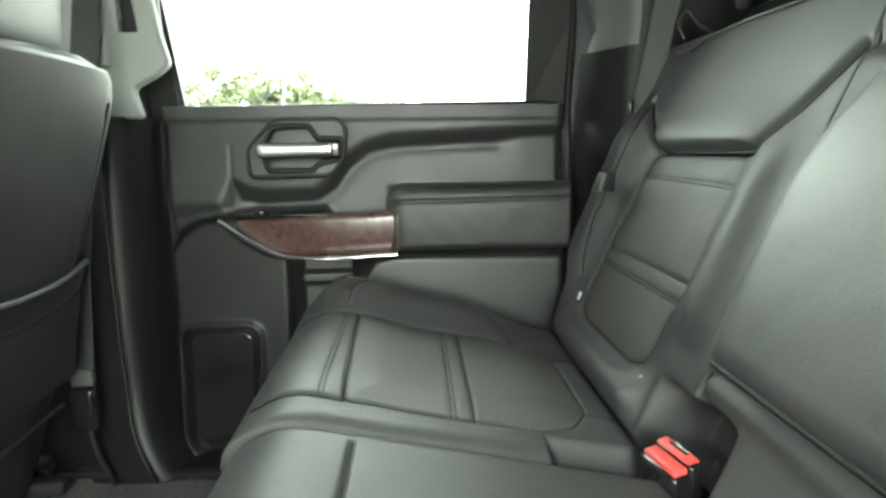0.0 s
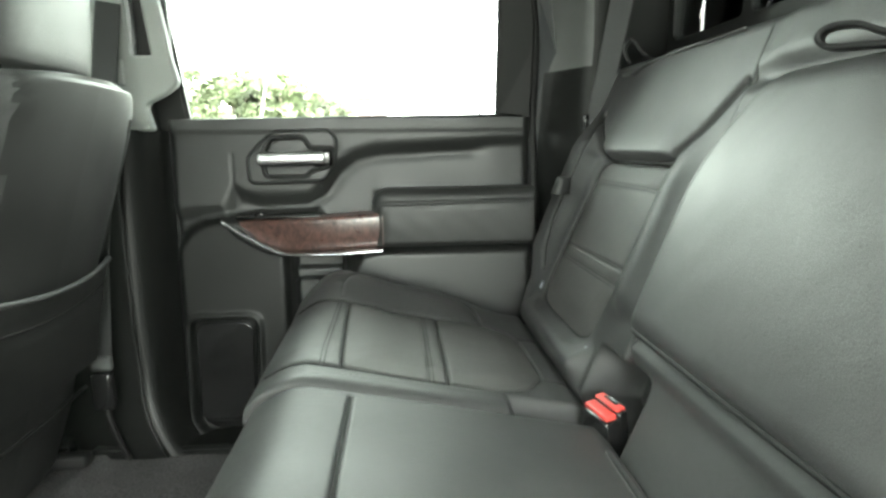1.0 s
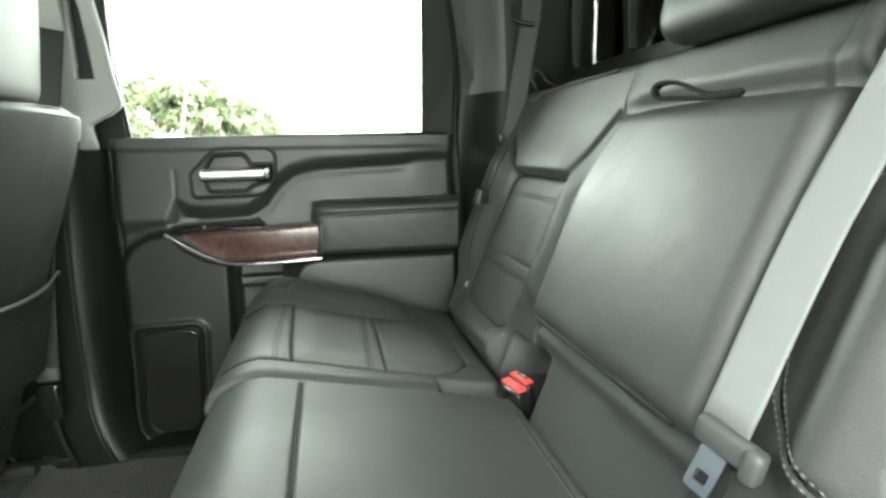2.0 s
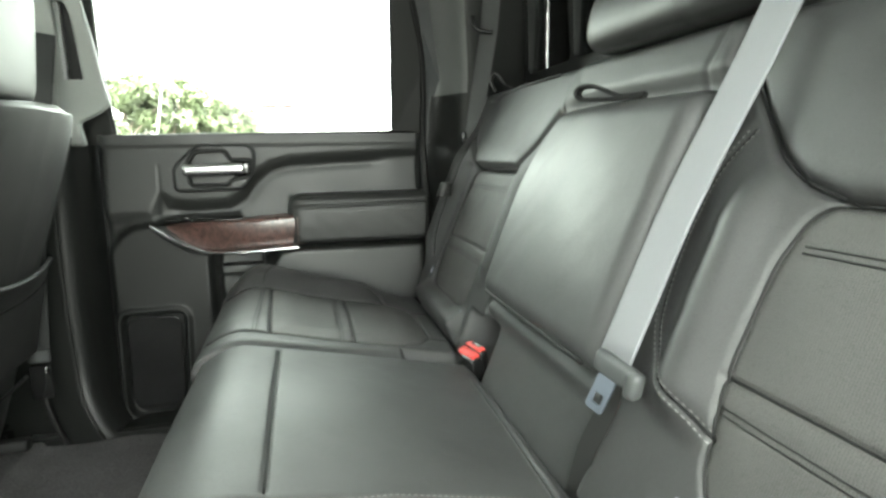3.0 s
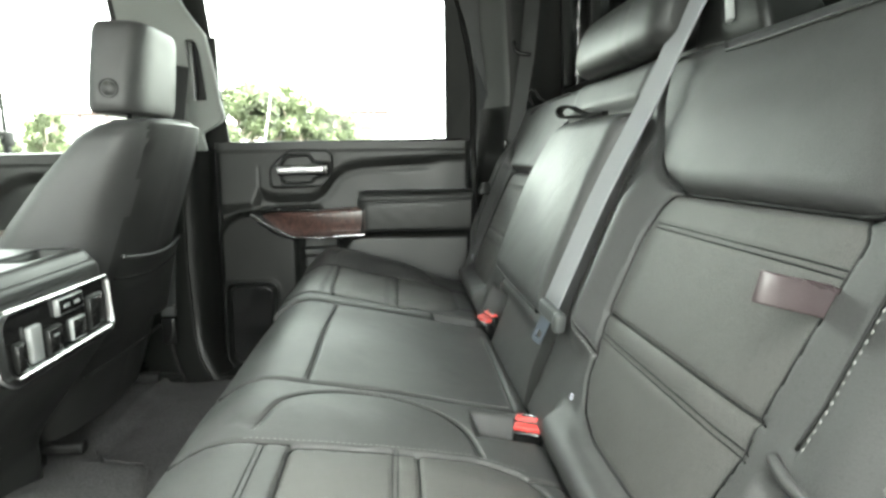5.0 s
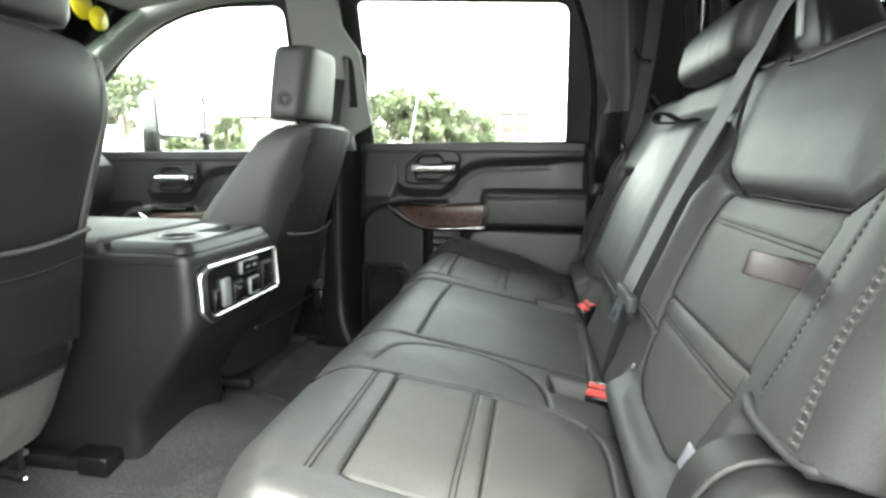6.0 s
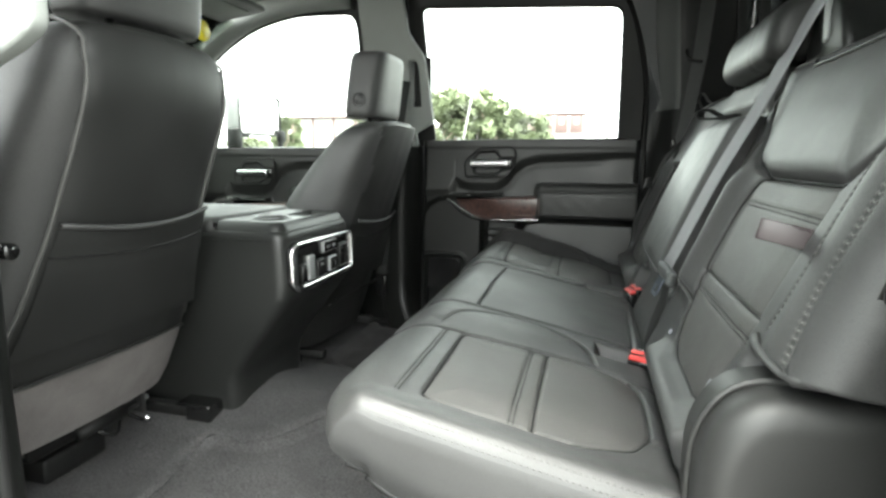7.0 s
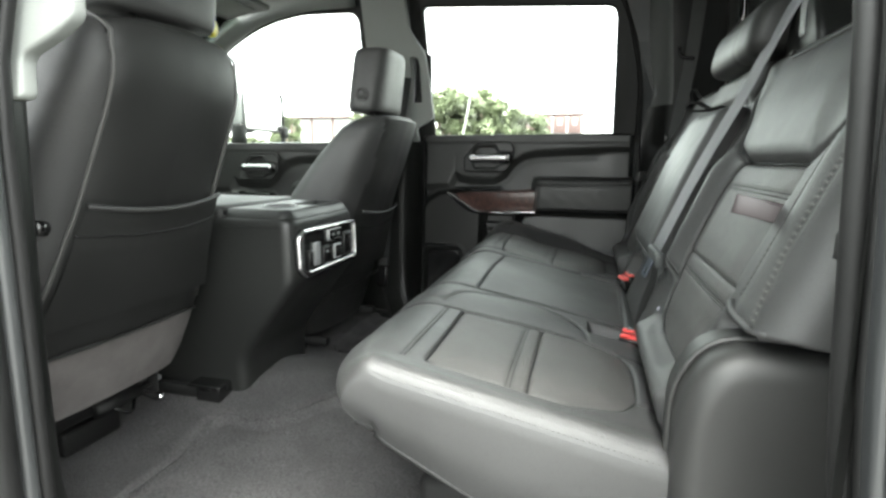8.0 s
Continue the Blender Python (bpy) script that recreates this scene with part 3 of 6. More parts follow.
    if near:
        zs = np.linspace(0.11, 1.33, 14)
        tube("seal_edge", [(-0.550, Y(1.128 - lean(z)), z) for z in zs], 0.011, RUBBER, seal)
        tube("jamb_flange", [(-0.546, Y(1.152 - lean(z)), z) for z in zs], 0.012, PAINT_TRIM, seal, "grey painted jamb flange")
        tube("seal_edge", [(-0.543, Y(1.186 - lean(z)), z) for z in zs], 0.020, RUBBER, seal)
    sill = thing("door_sill", (-0.15, Y(1.12), 0.08), "black ribbed plastic sill plate", "sill", kind="structure")
    part("tread", box(-0.2, Y(1.125), 0.085, 1.25, 0.15, 0.05, 0.012, 3), PLASTIC, sill)
    tube("edge", [(-0.83, Y(1.05), 0.108), (0.42, Y(1.05), 0.108)], 0.006, PLASTIC, sill)
    part("clip", box(-0.69, Y(1.045), 0.118, 0.07, 0.03, 0.012, 0.004), PLASTIC, sill)
    # outer body: jamb plates round the opening
    hole = [(u, v) for u, v in smooth_path(loopx, 5, True)]
    jb = thing("body_side", (-0.1, Y(1.25), 0.0), "dark painted door jamb and outer body side", "car body", kind="structure")
    plate("jamb", rounded([(-0.98, -0.05), (0.74, -0.05), (0.74, 1.20), (0.66, 1.45), (-0.74, 1.47), (-0.765, 1.30), (-0.775, 0.80), (-0.98, 0.78)], 0.02), [rounded(hole, 0.0)], 0.03, PAINT_TRIM, jb, lambda u, v, d: (u, Y(1.235 + d - lean(v)), v), 0.006)
    tube("trim_bead", [(u * 1.05 - 0.004, Y(1.262 - lean(v)), 0.02 + (v - 0.02) * 1.02) for u, v in smooth_path(loopx, 5, True)], 0.006, SILVER_GREY, jb, n=8, closed=True)
    plate("outer_skin", rounded([(-0.99, -0.15), (0.78, -0.15), (0.78, 1.20), (0.70, 1.48), (-0.75, 1.50), (-0.775, 1.30), (-0.785, 0.78), (-0.99, 0.76)], 0.02), [rounded([((u + 0.13) * 1.10 - 0.13, 0.7 + (v - 0.7) * 1.06) for u, v in hole], 0.0)], 0.012, PAINT, jb, lambda u, v, d: (u, Y(1.315 + d - lean(v)), v), 0.004)
    # moulded cover at the bench's outer end
    cov = thing("bench_end_cover", (0.40, Y(0.985), 0.1), "black moulded cover beside the end of the rear bench", "trim cover")
    prof2 = rounded([(0.230, 0.06), (0.233, 0.495), (0.268, 0.552), (0.36, 0.558), (0.62, 0.578), (0.62, 0.06)], [0.01, 0.05, 0.035, 0.05, 0.02, 0.01], 8)
    if not near:
        prof2 = rounded([(0.262, 0.06), (0.268, 0.40), (0.30, 0.49), (0.36, 0.52), (0.62, 0.55), (0.62, 0.06)], [0.01, 0.08, 0.05, 0.06, 0.02, 0.01], 8)
    edge = np.array([q for q in prof2 if not (q[0] > 0.60 and q[1] < 0.5)])
    arc = np.concatenate([[0], np.cumsum(np.hypot(*np.diff(edge, axis=0).T))])
    edge = np.stack([np.interp(np.linspace(0, arc[-1], 60), arc, edge[:, i]) for i in (0, 1)], -1)
    tan = np.gradient(edge, axis=0)
    nrm = np.stack([tan[:, 1], -tan[:, 0]], -1) / np.hypot(*tan.T)[:, None]
    rows, r = [], 0.030
    for yy in (0.935, 0.96, 0.985, 1.010):
        rows.append([(u, Y(yy), v) for u, v in edge])
    for q in np.linspace(0.15, 1, 9) * math.pi / 2:
        rows.append([(u, Y(1.010 + r * math.sin(q)), v) for u, v in edge + nrm * r * (1 - math.cos(q))])
    last = edge + nrm * r
    for k in (0.08, 0.2, 0.4, 0.7, 0.98):
        rows.append([(u + (0.65 - u) * k, Y(1.040 + 0.005 * math.sin(k * 3)), v + (0.05 + 0.45 * w - v) * k) for (u, v), w in zip(last, np.linspace(0, 1, len(last)))])
    shell = sheet("shell", np.array(rows), COVER, cov)
    tube("lip", [(u - 0.002, Y(0.985), v + 0.002) for u, v in edge if v > 0.2], 0.004, COVER, shell)


body_side(1, False)
body_side(-1, True)


# ---- rear bench ----
def cushion_place(x, y, h, D):
    front = step(-x, 0.10, 0.235)
    X = x + 0.45 * np.clip(D - 0.115, 0, 1) * (front > 0.5) + 0.055 * np.clip((-0.28 - y) / 0.16, 0, 1) ** 2 * front + 0.015 * np.clip((y - 0.92) / 0.125, 0, 1) ** 2 * front
    Y = y + 0.25 * np.clip(D - 0.09, 0, 1) * step(-y, 0.36, 0.44) - 0.25 * np.clip(D - 0.09, 0, 1) * step(y, 0.96, 1.04)
    return X, Y, 0.452 - 0.205 * x + h + 0.42 * np.clip(D - 0.03, 0, 1) * step(-x, -0.06, 0.17)


NEAR_INS = rounded([(-0.090, -0.088), (0.058, -0.070), (0.128, -0.064), (0.185, -0.085), (0.207, -0.125), (0.211, -0.17), (0.209, -0.275), (0.185, -0.325), (0.122, -0.355), (-0.088, -0.355)], 0.014, 4)
FAR_INS = rounded([(-0.120, 0.592), (0.108, 0.592), (0.160, 0.615), (0.190, 0.665), (0.190, 0.840), (0.165, 0.880), (0.126, 0.897), (-0.130, 0.888)], 0.014, 4)
NEAR_BOL = smooth_path([(-0.150, -0.094), (-0.134, -0.05), (-0.115, 0.015), (-0.072, 0.058), (-0.01, 0.074), (0.048, 0.070), (0.10, 0.042), (0.128, 0.0), (0.139, -0.055)], 5)
FAR_BOL = smooth_path([(-0.150, 0.90), (-0.145, 0.95), (-0.115, 1.0), (-0.02, 1.006), (0.078, 0.996), (0.118, 0.965), (0.128, 0.90)], 5)
W, DP = 0.0022, 0.0050


def swell_near(x, y):
    s = -signed(x, y, NEAR_INS)
    h = 0.006 * step(s, 0.0, 0.05) - 0.002 * (s > 0)
    h = h + 0.012 * step(-y, 0.36, 0.42) * (s < 0.01) + 0.008 * np.exp(-(((y + 0.0) / 0.06) ** 2)) * step(-x, -0.12, 0.0)
    h = h + 0.010 * np.exp(-(((y - 0.31) / 0.16) ** 2)) * step(-x, -0.25, 0.05)
    well = np.maximum(np.abs(x - 0.20) - 0.060, np.abs(y - 0.035) - 0.035)
    return h - 0.030 * step(-well, -0.004, 0.014)


def swell_far(x, y):
    s = -signed(x, y, FAR_INS)
    h = 0.006 * step(s, 0.0, 0.05) + 0.032 * step(y, 0.870, 0.985) * step(-x, -0.20, -0.02) + 0.010 * step(-x, 0.02, 0.12) * step(y, 0.56, 0.66)
    well = np.maximum(np.abs(x - 0.20) - 0.085, np.abs(y - 0.548) - 0.034)
    return h - 0.030 * step(-well, -0.004, 0.014)


def cross(x, y0, y1):
    return [(x, y0), (x, y1)]


near_seams = [(NEAR_INS + NEAR_INS[:1], W, DP), (cross(-0.118, -0.09, -0.358), 0.002, 0.0014), (cross(-0.124, -0.09, -0.358), 0.002, 0.0014), (cross(0.058, -0.07, -0.355), W, DP), (cross(0.034, -0.07, -0.355), 0.002, 0.0014), (cross(0.028, -0.07, -0.355), 0.002, 0.0014),
              ([(-0.235, -0.105), (-0.161, -0.094), (-0.090, -0.086)], W, DP), ([tuple(p) for p in NEAR_BOL], 0.003, 0.005), ([(0.207, -0.28), (0.30, -0.30)], 0.003, 0.005), ([(0.19, -0.09), (0.30, -0.12)], 0.003, 0.005),
              (cross(-0.100, 0.105, 0.505), 0.0026, 0.0052), ([(-0.235, 0.060), (-0.17, 0.085), (0.03, 0.098), (0.222, 0.098)], 0.004, 0.007), ([(0.212, 0.098), (0.216, 0.25), (0.219, 0.46)], 0.003, 0.005), ([(0.222, 0.098), (0.30, 0.09)], 0.003, 0.005)]
far_seams = [(FAR_INS + FAR_INS[:1], W, DP), (cross(-0.144, 0.59, 0.885), 0.002, 0.0014), (cross(-0.150, 0.59, 0.885), 0.002, 0.0014), (cross(0.034, 0.592, 0.895), W, DP), (cross(0.012, 0.592, 0.895), 0.002, 0.0014), (cross(0.006, 0.592, 0.895), 0.002, 0.0014),
             ([tuple(p) for p in FAR_BOL], 0.003, 0.005), ([(0.19, 0.845), (0.29, 0.86)], 0.003, 0.004), ([(0.19, 0.66), (0.29, 0.645)], 0.003, 0.004), ([(-0.235, 0.60), (-0.12, 0.592)], 0.003, 0.005), ([(-0.235, 0.89), (-0.13, 0.888)], 0.003, 0.005)]


def bench_part(owner, pad, groups, name):
    """A pad cut along its seams into parts; groups: (name, mask function, material, label), first match wins."""
    P, Q, D = pad.centres()
    reg = np.full(P.shape, -1)
    for i, (nm, test, mt, lab) in enumerate(groups):
        reg[(reg < 0) & test(P, Q, D)] = i
    body = None
    for i in range(len(groups) - 1, -1, -1):
        nm, test, mt, lab = groups[i]
        if (reg == i).any():
            ob = sheet(nm, pad.grid, mt, owner if body is None else body, lab, reg, i)
            body = body or ob
    return body


bench_a = thing("rear_bench_seat", (0.1, -0.15, 0.1), "black leather rear bench seat, wide part with fold-down middle armrest", "car seat")
bench_b = thing("rear_bench_seat", (0.1, 0.79, 0.1), "black leather rear bench seat, single outer place by the closed door", "car seat")

pad_a = Pad(axis(-0.235, 0.240, 140, (0.10, 0.05), (0.022, 0.07)), axis(-0.440, 0.530, 270, (0.032, 0.112), (0.018, 0.10)), cushion_place, near_seams, swell_near, 0.00018, [NEAR_INS])
cush_a = bench_part(bench_a, pad_a, [("seat_insert", lambda P, Q, D: inside(P, Q, NEAR_INS) & (D < 0.001), LEATHER_FINE, "finely perforated leather insert"),
                                     ("side_boxing", lambda P, Q, D: (Q < -0.437), LEATHER, "smooth leather side"),
                                     ("cushion", lambda P, Q, D: P < 9, LEATHER, "")], "cushion")
pad_b = Pad(axis(-0.246, 0.240, 144, (0.10, 0.09), (0.022, 0.07)), axis(0.541, 1.045, 145, (0.022, 0.10), (0.045, 0.12)), cushion_place, far_seams, swell_far, 0.00018, [FAR_INS])
cush_b = bench_part(bench_b, pad_b, [("seat_insert", lambda P, Q, D: inside(P, Q, FAR_INS) & (D < 0.001), LEATHER_FINE, "finely perforated leather insert"), ("cushion", lambda P, Q, D: P < 9, LEATHER, "")], "cushion")
for off in (-0.0036, 0.0036):
    stitches("stitching", pad_a, [(-0.16, -0.431 + off), (0.05, -0.431 + off), (0.226, -0.431 + off)], THREAD_SHADED, cush_a, 0.0072, (0.005, 0.0015), lift=0.0004)
stitches("stitching", pad_a, [tuple(p + np.array((0.004, 0.003))) for p in NEAR_BOL], THREAD, cush_a, 0.0065, (0.0056, 0.0012), lift=0.0012)
stitches("stitching", pad_a, [(-0.15, -0.088), (-0.09, -0.080), (0.058, -0.062), (0.128, -0.056), (0.19, -0.078)], THREAD, cush_a, 0.0065, (0.0056, 0.0010), lift=0.0012)
stitches("stitching", pad_a, [(0.206, -0.289), (0.226, -0.294)], THREAD, cush_a, 0.007, (0.0045, 0.0008))
stitches("stitching", pad_a, [(-0.20, 0.075), (0.03, 0.104), (0.206, 0.104), (0.210, 0.25), (0.213, 0.45)], THREAD, cush_a, 0.0065, (0.0056, 0.0011), lift=0.0012)
stitches("stitching", pad_b, [(-0.12, 0.570), (-0.04, 0.574), (0.06, 0.577), (0.10, 0.586)], THREAD, cush_b, 0.0075, (0.0052, 0.0013), lift=0.0012)
stitches("stitching", pad_b, [tuple(p) for p in FAR_BOL + np.array((0.003, 0.003))], THREAD, cush_b, 0.008, (0.0045, 0.0007))
seam_shades(pad_a, near_seams, cush_a)
seam_shades(pad_b, far_seams, cush_b)
# piping along the lower hem of the cushion's outer side
hem = pad_a.grid[4:-2, 0]
tube("piping", hem + np.array((0, 0.002, -0.003)), 0.004, RUBBER, cush_a)
for own, y0, y1 in ((bench_a, -0.36, 0.50), (bench_b, 0.58, 0.96)):
    part("under_frame", box(0.12, (y0 + y1) / 2, 0.19, 0.44, y1 - y0, 0.20, 0.02), RUBBER, own, "black steel frame")


# backrests: a leaning field, p up the slope
def back_place(lift=0.0, sides=None, cut=0.0):
    def f(p, y, h, D):
        h = h + lift
        return 0.224 + 0.371 * p - 0.928 * h + cut * step(-y, 0.340, 0.395) * step(-p, -0.206, -0.184), y + (sides(p, y) if sides else 0 * p), 0.385 + 0.928 * p + 0.371 * h * (1 - (cut > 0) * step(-y, 0.41, 0.47) * step(-p, -0.34, -0.20))
    return f


NB_INS = rounded([(0.398, -0.062), (0.398, -0.322), (0.382, -0.338), (0.228, -0.320), (0.199, -0.322), (0.105, -0.300), (0.090, -0.260), (0.090, -0.110), (0.105, -0.065), (0.145, -0.036), (0.228, -0.026), (0.335, -0.028), (0.382, -0.040)], 0.014, 4)
FB_INS = rounded([(0.398, 0.655), (0.398, 0.880), (0.378, 0.905), (0.225, 0.928), (0.13, 0.934), (0.098, 0.920), (0.090, 0.88), (0.090, 0.70), (0.105, 0.66), (0.200, 0.648), (0.360, 0.646)], 0.014, 4)


NB_HEAD = rounded([(0.398, -0.335), (0.44, -0.378), (0.52, -0.425), (0.63, -0.445), (0.63, 0.16), (0.56, 0.104), (0.485, 0.058), (0.44, 0.02), (0.412, -0.02), (0.398, -0.065)], 0.012, 3)


def swell_nb(p, y):
    s = -signed(p, y, NB_INS)
    h = 0.003 * step(s, 0, 0.05) - 0.003 * step(s, -0.002, 0.004)
    sh = -signed(p, y, NB_HEAD)
    h = h + 0.007 * step(sh, -0.002, 0.10) + 0.005 * step(sh, -0.001, 0.025) * np.exp(-((p - 0.40) / 0.09) ** 2) * step(-y, -0.06, 0.0) * step(y, -0.36, -0.30)
    h = h + 0.026 * np.exp(-((y - 0.018) / 0.034) ** 2) * step(-p, -0.46, -0.36) * step(p, 0.15, 0.2)
    h = h + 0.006 * np.exp(-((y + 0.40) / 0.025) ** 2) * step(p, 0.18, 0.22) * step(-p, -0.56, -0.40)
    return h + 0.026 * np.exp(-((p - 0.060) / 0.026) ** 2) * step(-s, 0.0, 0.02) * step(-y, -0.01, 0.03) - 0.020 * step(-p, -0.030, -0.005) - 0.010 * step(y, 0.098, 0.122)


def swell_fb(p, y):
    s = -signed(p, y, FB_INS)
    h = 0.004 * step(s, 0, 0.05) - 0.004 * step(s, -0.002, 0.004)
    h = h + 0.014 * step(p, 0.396, 0.412) * step(-y, -1.0, -0.88) * step(y, 0.60, 0.68) * np.exp(-((p - 0.40) / 0.06) ** 2)
    h = h + 0.026 * step(y, 0.935, 1.0) * step(p, 0.1, 0.2) * step(-p, -0.52, -0.40)
    h = h + 0.014 * np.exp(-((y - 0.60) / 0.03) ** 2) * step(-p, -0.46, -0.36) * step(p, 0.15, 0.2)
    return h + 0.028 * np.exp(-((p - 0.060) / 0.026) ** 2) * step(-s, 0.0, 0.02) * step(y, 0.615, 0.640) * step(-y, -0.98, -0.95) - 0.020 * step(-p, -0.030, -0.005)


nb_seams = [(NB_INS + NB_INS[:1], W, DP), (cross(0.356, -0.045, -0.336), 0.002, 0.0014), (cross(0.350, -0.045, -0.336), 0.002, 0.0014), (cross(0.228, -0.026, -0.328), W, DP), (cross(0.202, -0.03, -0.328), 0.002, 0.0014), (cross(0.196, -0.03, -0.328), 0.002, 0.0014),
            ([(0.560, 0.104), (0.520, 0.086), (0.480, 0.056), (0.440, 0.020), (0.412, -0.020), (0.398, -0.065), (0.398, -0.20), (0.398, -0.335), (0.440, -0.385), (0.52, -0.43), (0.61, -0.455)], 0.005, 0.012),
            ([tuple(q) for q in smooth_path([(0.463, 0.060), (0.407, 0.088), (0.315, 0.094), (0.241, 0.080), (0.202, 0.038), (0.172, -0.034)], 5)], 0.003, 0.005), ([(0.52, -0.388), (0.395, -0.377), (0.265, -0.369), (0.228, -0.363)], 0.003, 0.003),
            ([(0.56, -0.45), (0.416, -0.431), (0.289, -0.425), (0.20, -0.443)], 0.004, 0.0016)]
fb_seams = [(FB_INS + FB_INS[:1], W, DP), (cross(0.356, 0.646, 0.915), 0.002, 0.0014), (cross(0.350, 0.646, 0.915), 0.002, 0.0014), (cross(0.222, 0.65, 0.93), W, DP), (cross(0.198, 0.65, 0.93), 0.002, 0.0014), (cross(0.192, 0.65, 0.93), 0.002, 0.0014),
            ([(0.512, 0.545), (0.444, 0.603), (0.400, 0.64), (0.398, 0.89), (0.415, 0.93), (0.49, 1.01)], 0.006, 0.014), ([(0.49, 1.01), (0.43, 0.985), (0.25, 0.99), (0.15, 0.97)], 0.003, 0.004)]
side_n = lambda p, y: 0.030 * step(p, 0.42, 0.62) * step(-y, 0.30, 0.475) + 0.06 * step(-p, -0.200, -0.16) * step(-y, 0.38, 0.46)
side_f = lambda p, y: -0.020 * step(p, 0.42, 0.62) * step(y, 0.88, 1.06) - 0.05 * step(-p, -0.10, 0.03) * step(y, 0.88, 1.06)
pad_nb = Pad(axis(-0.03, 0.598, 190, None, (0.022, 0.10)), axis(-0.485, 0.126, 180, (0.050, 0.10), (0.018, 0.05)), back_place(0, side_n, 0.12), nb_seams, swell_nb, 0.00018, [NB_INS])
def fb_place(p, y, h, D):
    x, y2, z = back_place(0, side_f)(p, y, h, D)
    return x + 0.085 * step(-y, -0.612, -0.585) * step(-p, -0.118, -0.090), y2, z


def mid_place(p, y, h, D):
    x, y2, z = back_place(0.004)(p, y, h, D)
    return x + 0.085 * step(y, 0.462, 0.492) * step(-p, -0.122, -0.095), y2, z


pad_fb = Pad(axis(-0.03, 0.605, 190, None, (0.022, 0.10)), axis(0.534, 1.090, 165, (0.006, 0.05), (0.050, 0.10)), fb_place, fb_seams, swell_fb, 0.00018, [FB_INS])
back_a = bench_part(bench_a, pad_nb, [("back_insert", lambda P, Q, D: inside(P, Q, NB_INS), LEATHER_FINE, "finely perforated leather insert"), ("head_panel", lambda P, Q, D: (P > 0.398) & (Q < 0.03) & (Q > -0.43), LEATHER, "smooth padded leather head panel"), ("backrest", lambda P, Q, D: P < 9, LEATHER, "")], "backrest")
back_b = bench_part(bench_b, pad_fb, [("back_insert", lambda P, Q, D: inside(P, Q, FB_INS), LEATHER_FINE, "finely perforated leather insert"), ("head_panel", lambda P, Q, D: (P > 0.398) & (Q > 0.60) & (Q < 1.0), LEATHER, "smooth padded leather head panel"), ("backrest", lambda P, Q, D: P < 9, LEATHER, "")], "backrest")
for off in (-0.0055, 0.0055):
    stitches("stitching", pad_nb, smooth_path([(0.463, 0.060 + off), (0.407, 0.088 + off), (0.315, 0.094 + off), (0.241 - 0.3 * off, 0.080 + off), (0.202 - 0.8 * off, 0.038 + 0.6 * off), (0.172 - off, -0.034)], 5), THREAD, back_a, 0.0066, (0.0052, 0.0012))
stitches("stitching", pad_nb, [(0.52, -0.394), (0.395, -0.383), (0.265, -0.375), (0.228, -0.370)], THREAD, back_a, 0.0075, (0.0052, 0.0011))
for off in (-0.0046, 0.0046):
    stitches("stitching", pad_nb, [(0.56, -0.452 + off), (0.416, -0.433 + off), (0.289, -0.427 + off), (0.212, -0.441 + off)], PIPING, back_a, 0.0082, (0.0074, 0.0024), lift=0.0018, label="thick double seam thread")
stitches("stitching", pad_nb, [(0.56, -0.452), (0.416, -0.433), (0.289, -0.427), (0.212, -0.441)], THREAD, back_a, 0.0082, (0.0090, 0.0013), lift=0.0022, across=True, label="ladder stitching")
stitches("stitching", pad_fb, [(0.44, 0.60), (0.30, 0.607), (0.20, 0.612)], THREAD, back_b, 0.0075, (0.005, 0.0009))
seam_shades(pad_nb, nb_seams[:-1], back_a)
tube('welt', pad_nb.at([(0.214, -0.352), (0.207, -0.372), (0.204, -0.40), (0.204, -0.44)], 0.002).tolist() + pad_nb.put(np.full(8, 0.204), np.linspace(-0.46, -0.485, 8), np.linspace(0.004, 0.14, 8)).tolist(), 0.005, LEATHER, back_a)
seam_shades(pad_fb, fb_seams, back_b)
# middle place: lower pad, upper band and the folded-up armrest
pad_mid = Pad(axis(-0.03, 0.600, 90, None, (0.02, 0.10)), axis(0.124, 0.533, 100, (0.014, 0.05), (0.006, 0.04)), mid_place, [(cross(0.515, 0.13, 0.53), 0.012, 0.010), ([(0.60, 0.145), (0.51, 0.166)], 0.003, 0.004), (cross(0.16, 0.13, 0.52), 0.004, 0.006)], lambda p, y: -0.014 * step(-p, -0.165, -0.145) + 0.010 * np.exp(-((p - 0.138) / 0.012) ** 2) + 0.008 * step(p, 0.52, 0.54) * step(-y, -0.53, -0.47), 0.00018)
mid_back = sheet("middle_backrest", pad_mid.grid, LEATHER, bench_a, "smooth leather middle backrest")
def arm_sides(p, y):
    """The armrest narrows towards its upper outer corner."""
    return -0.085 * np.clip((p - 0.34) / 0.16, 0, 1) ** 2 * np.clip((y - 0.28) / 0.22, 0, 1) + 0.012 * np.clip((p - 0.46) / 0.05, 0, 1) ** 2 * np.clip((0.20 - y) / 0.08, 0, 1)


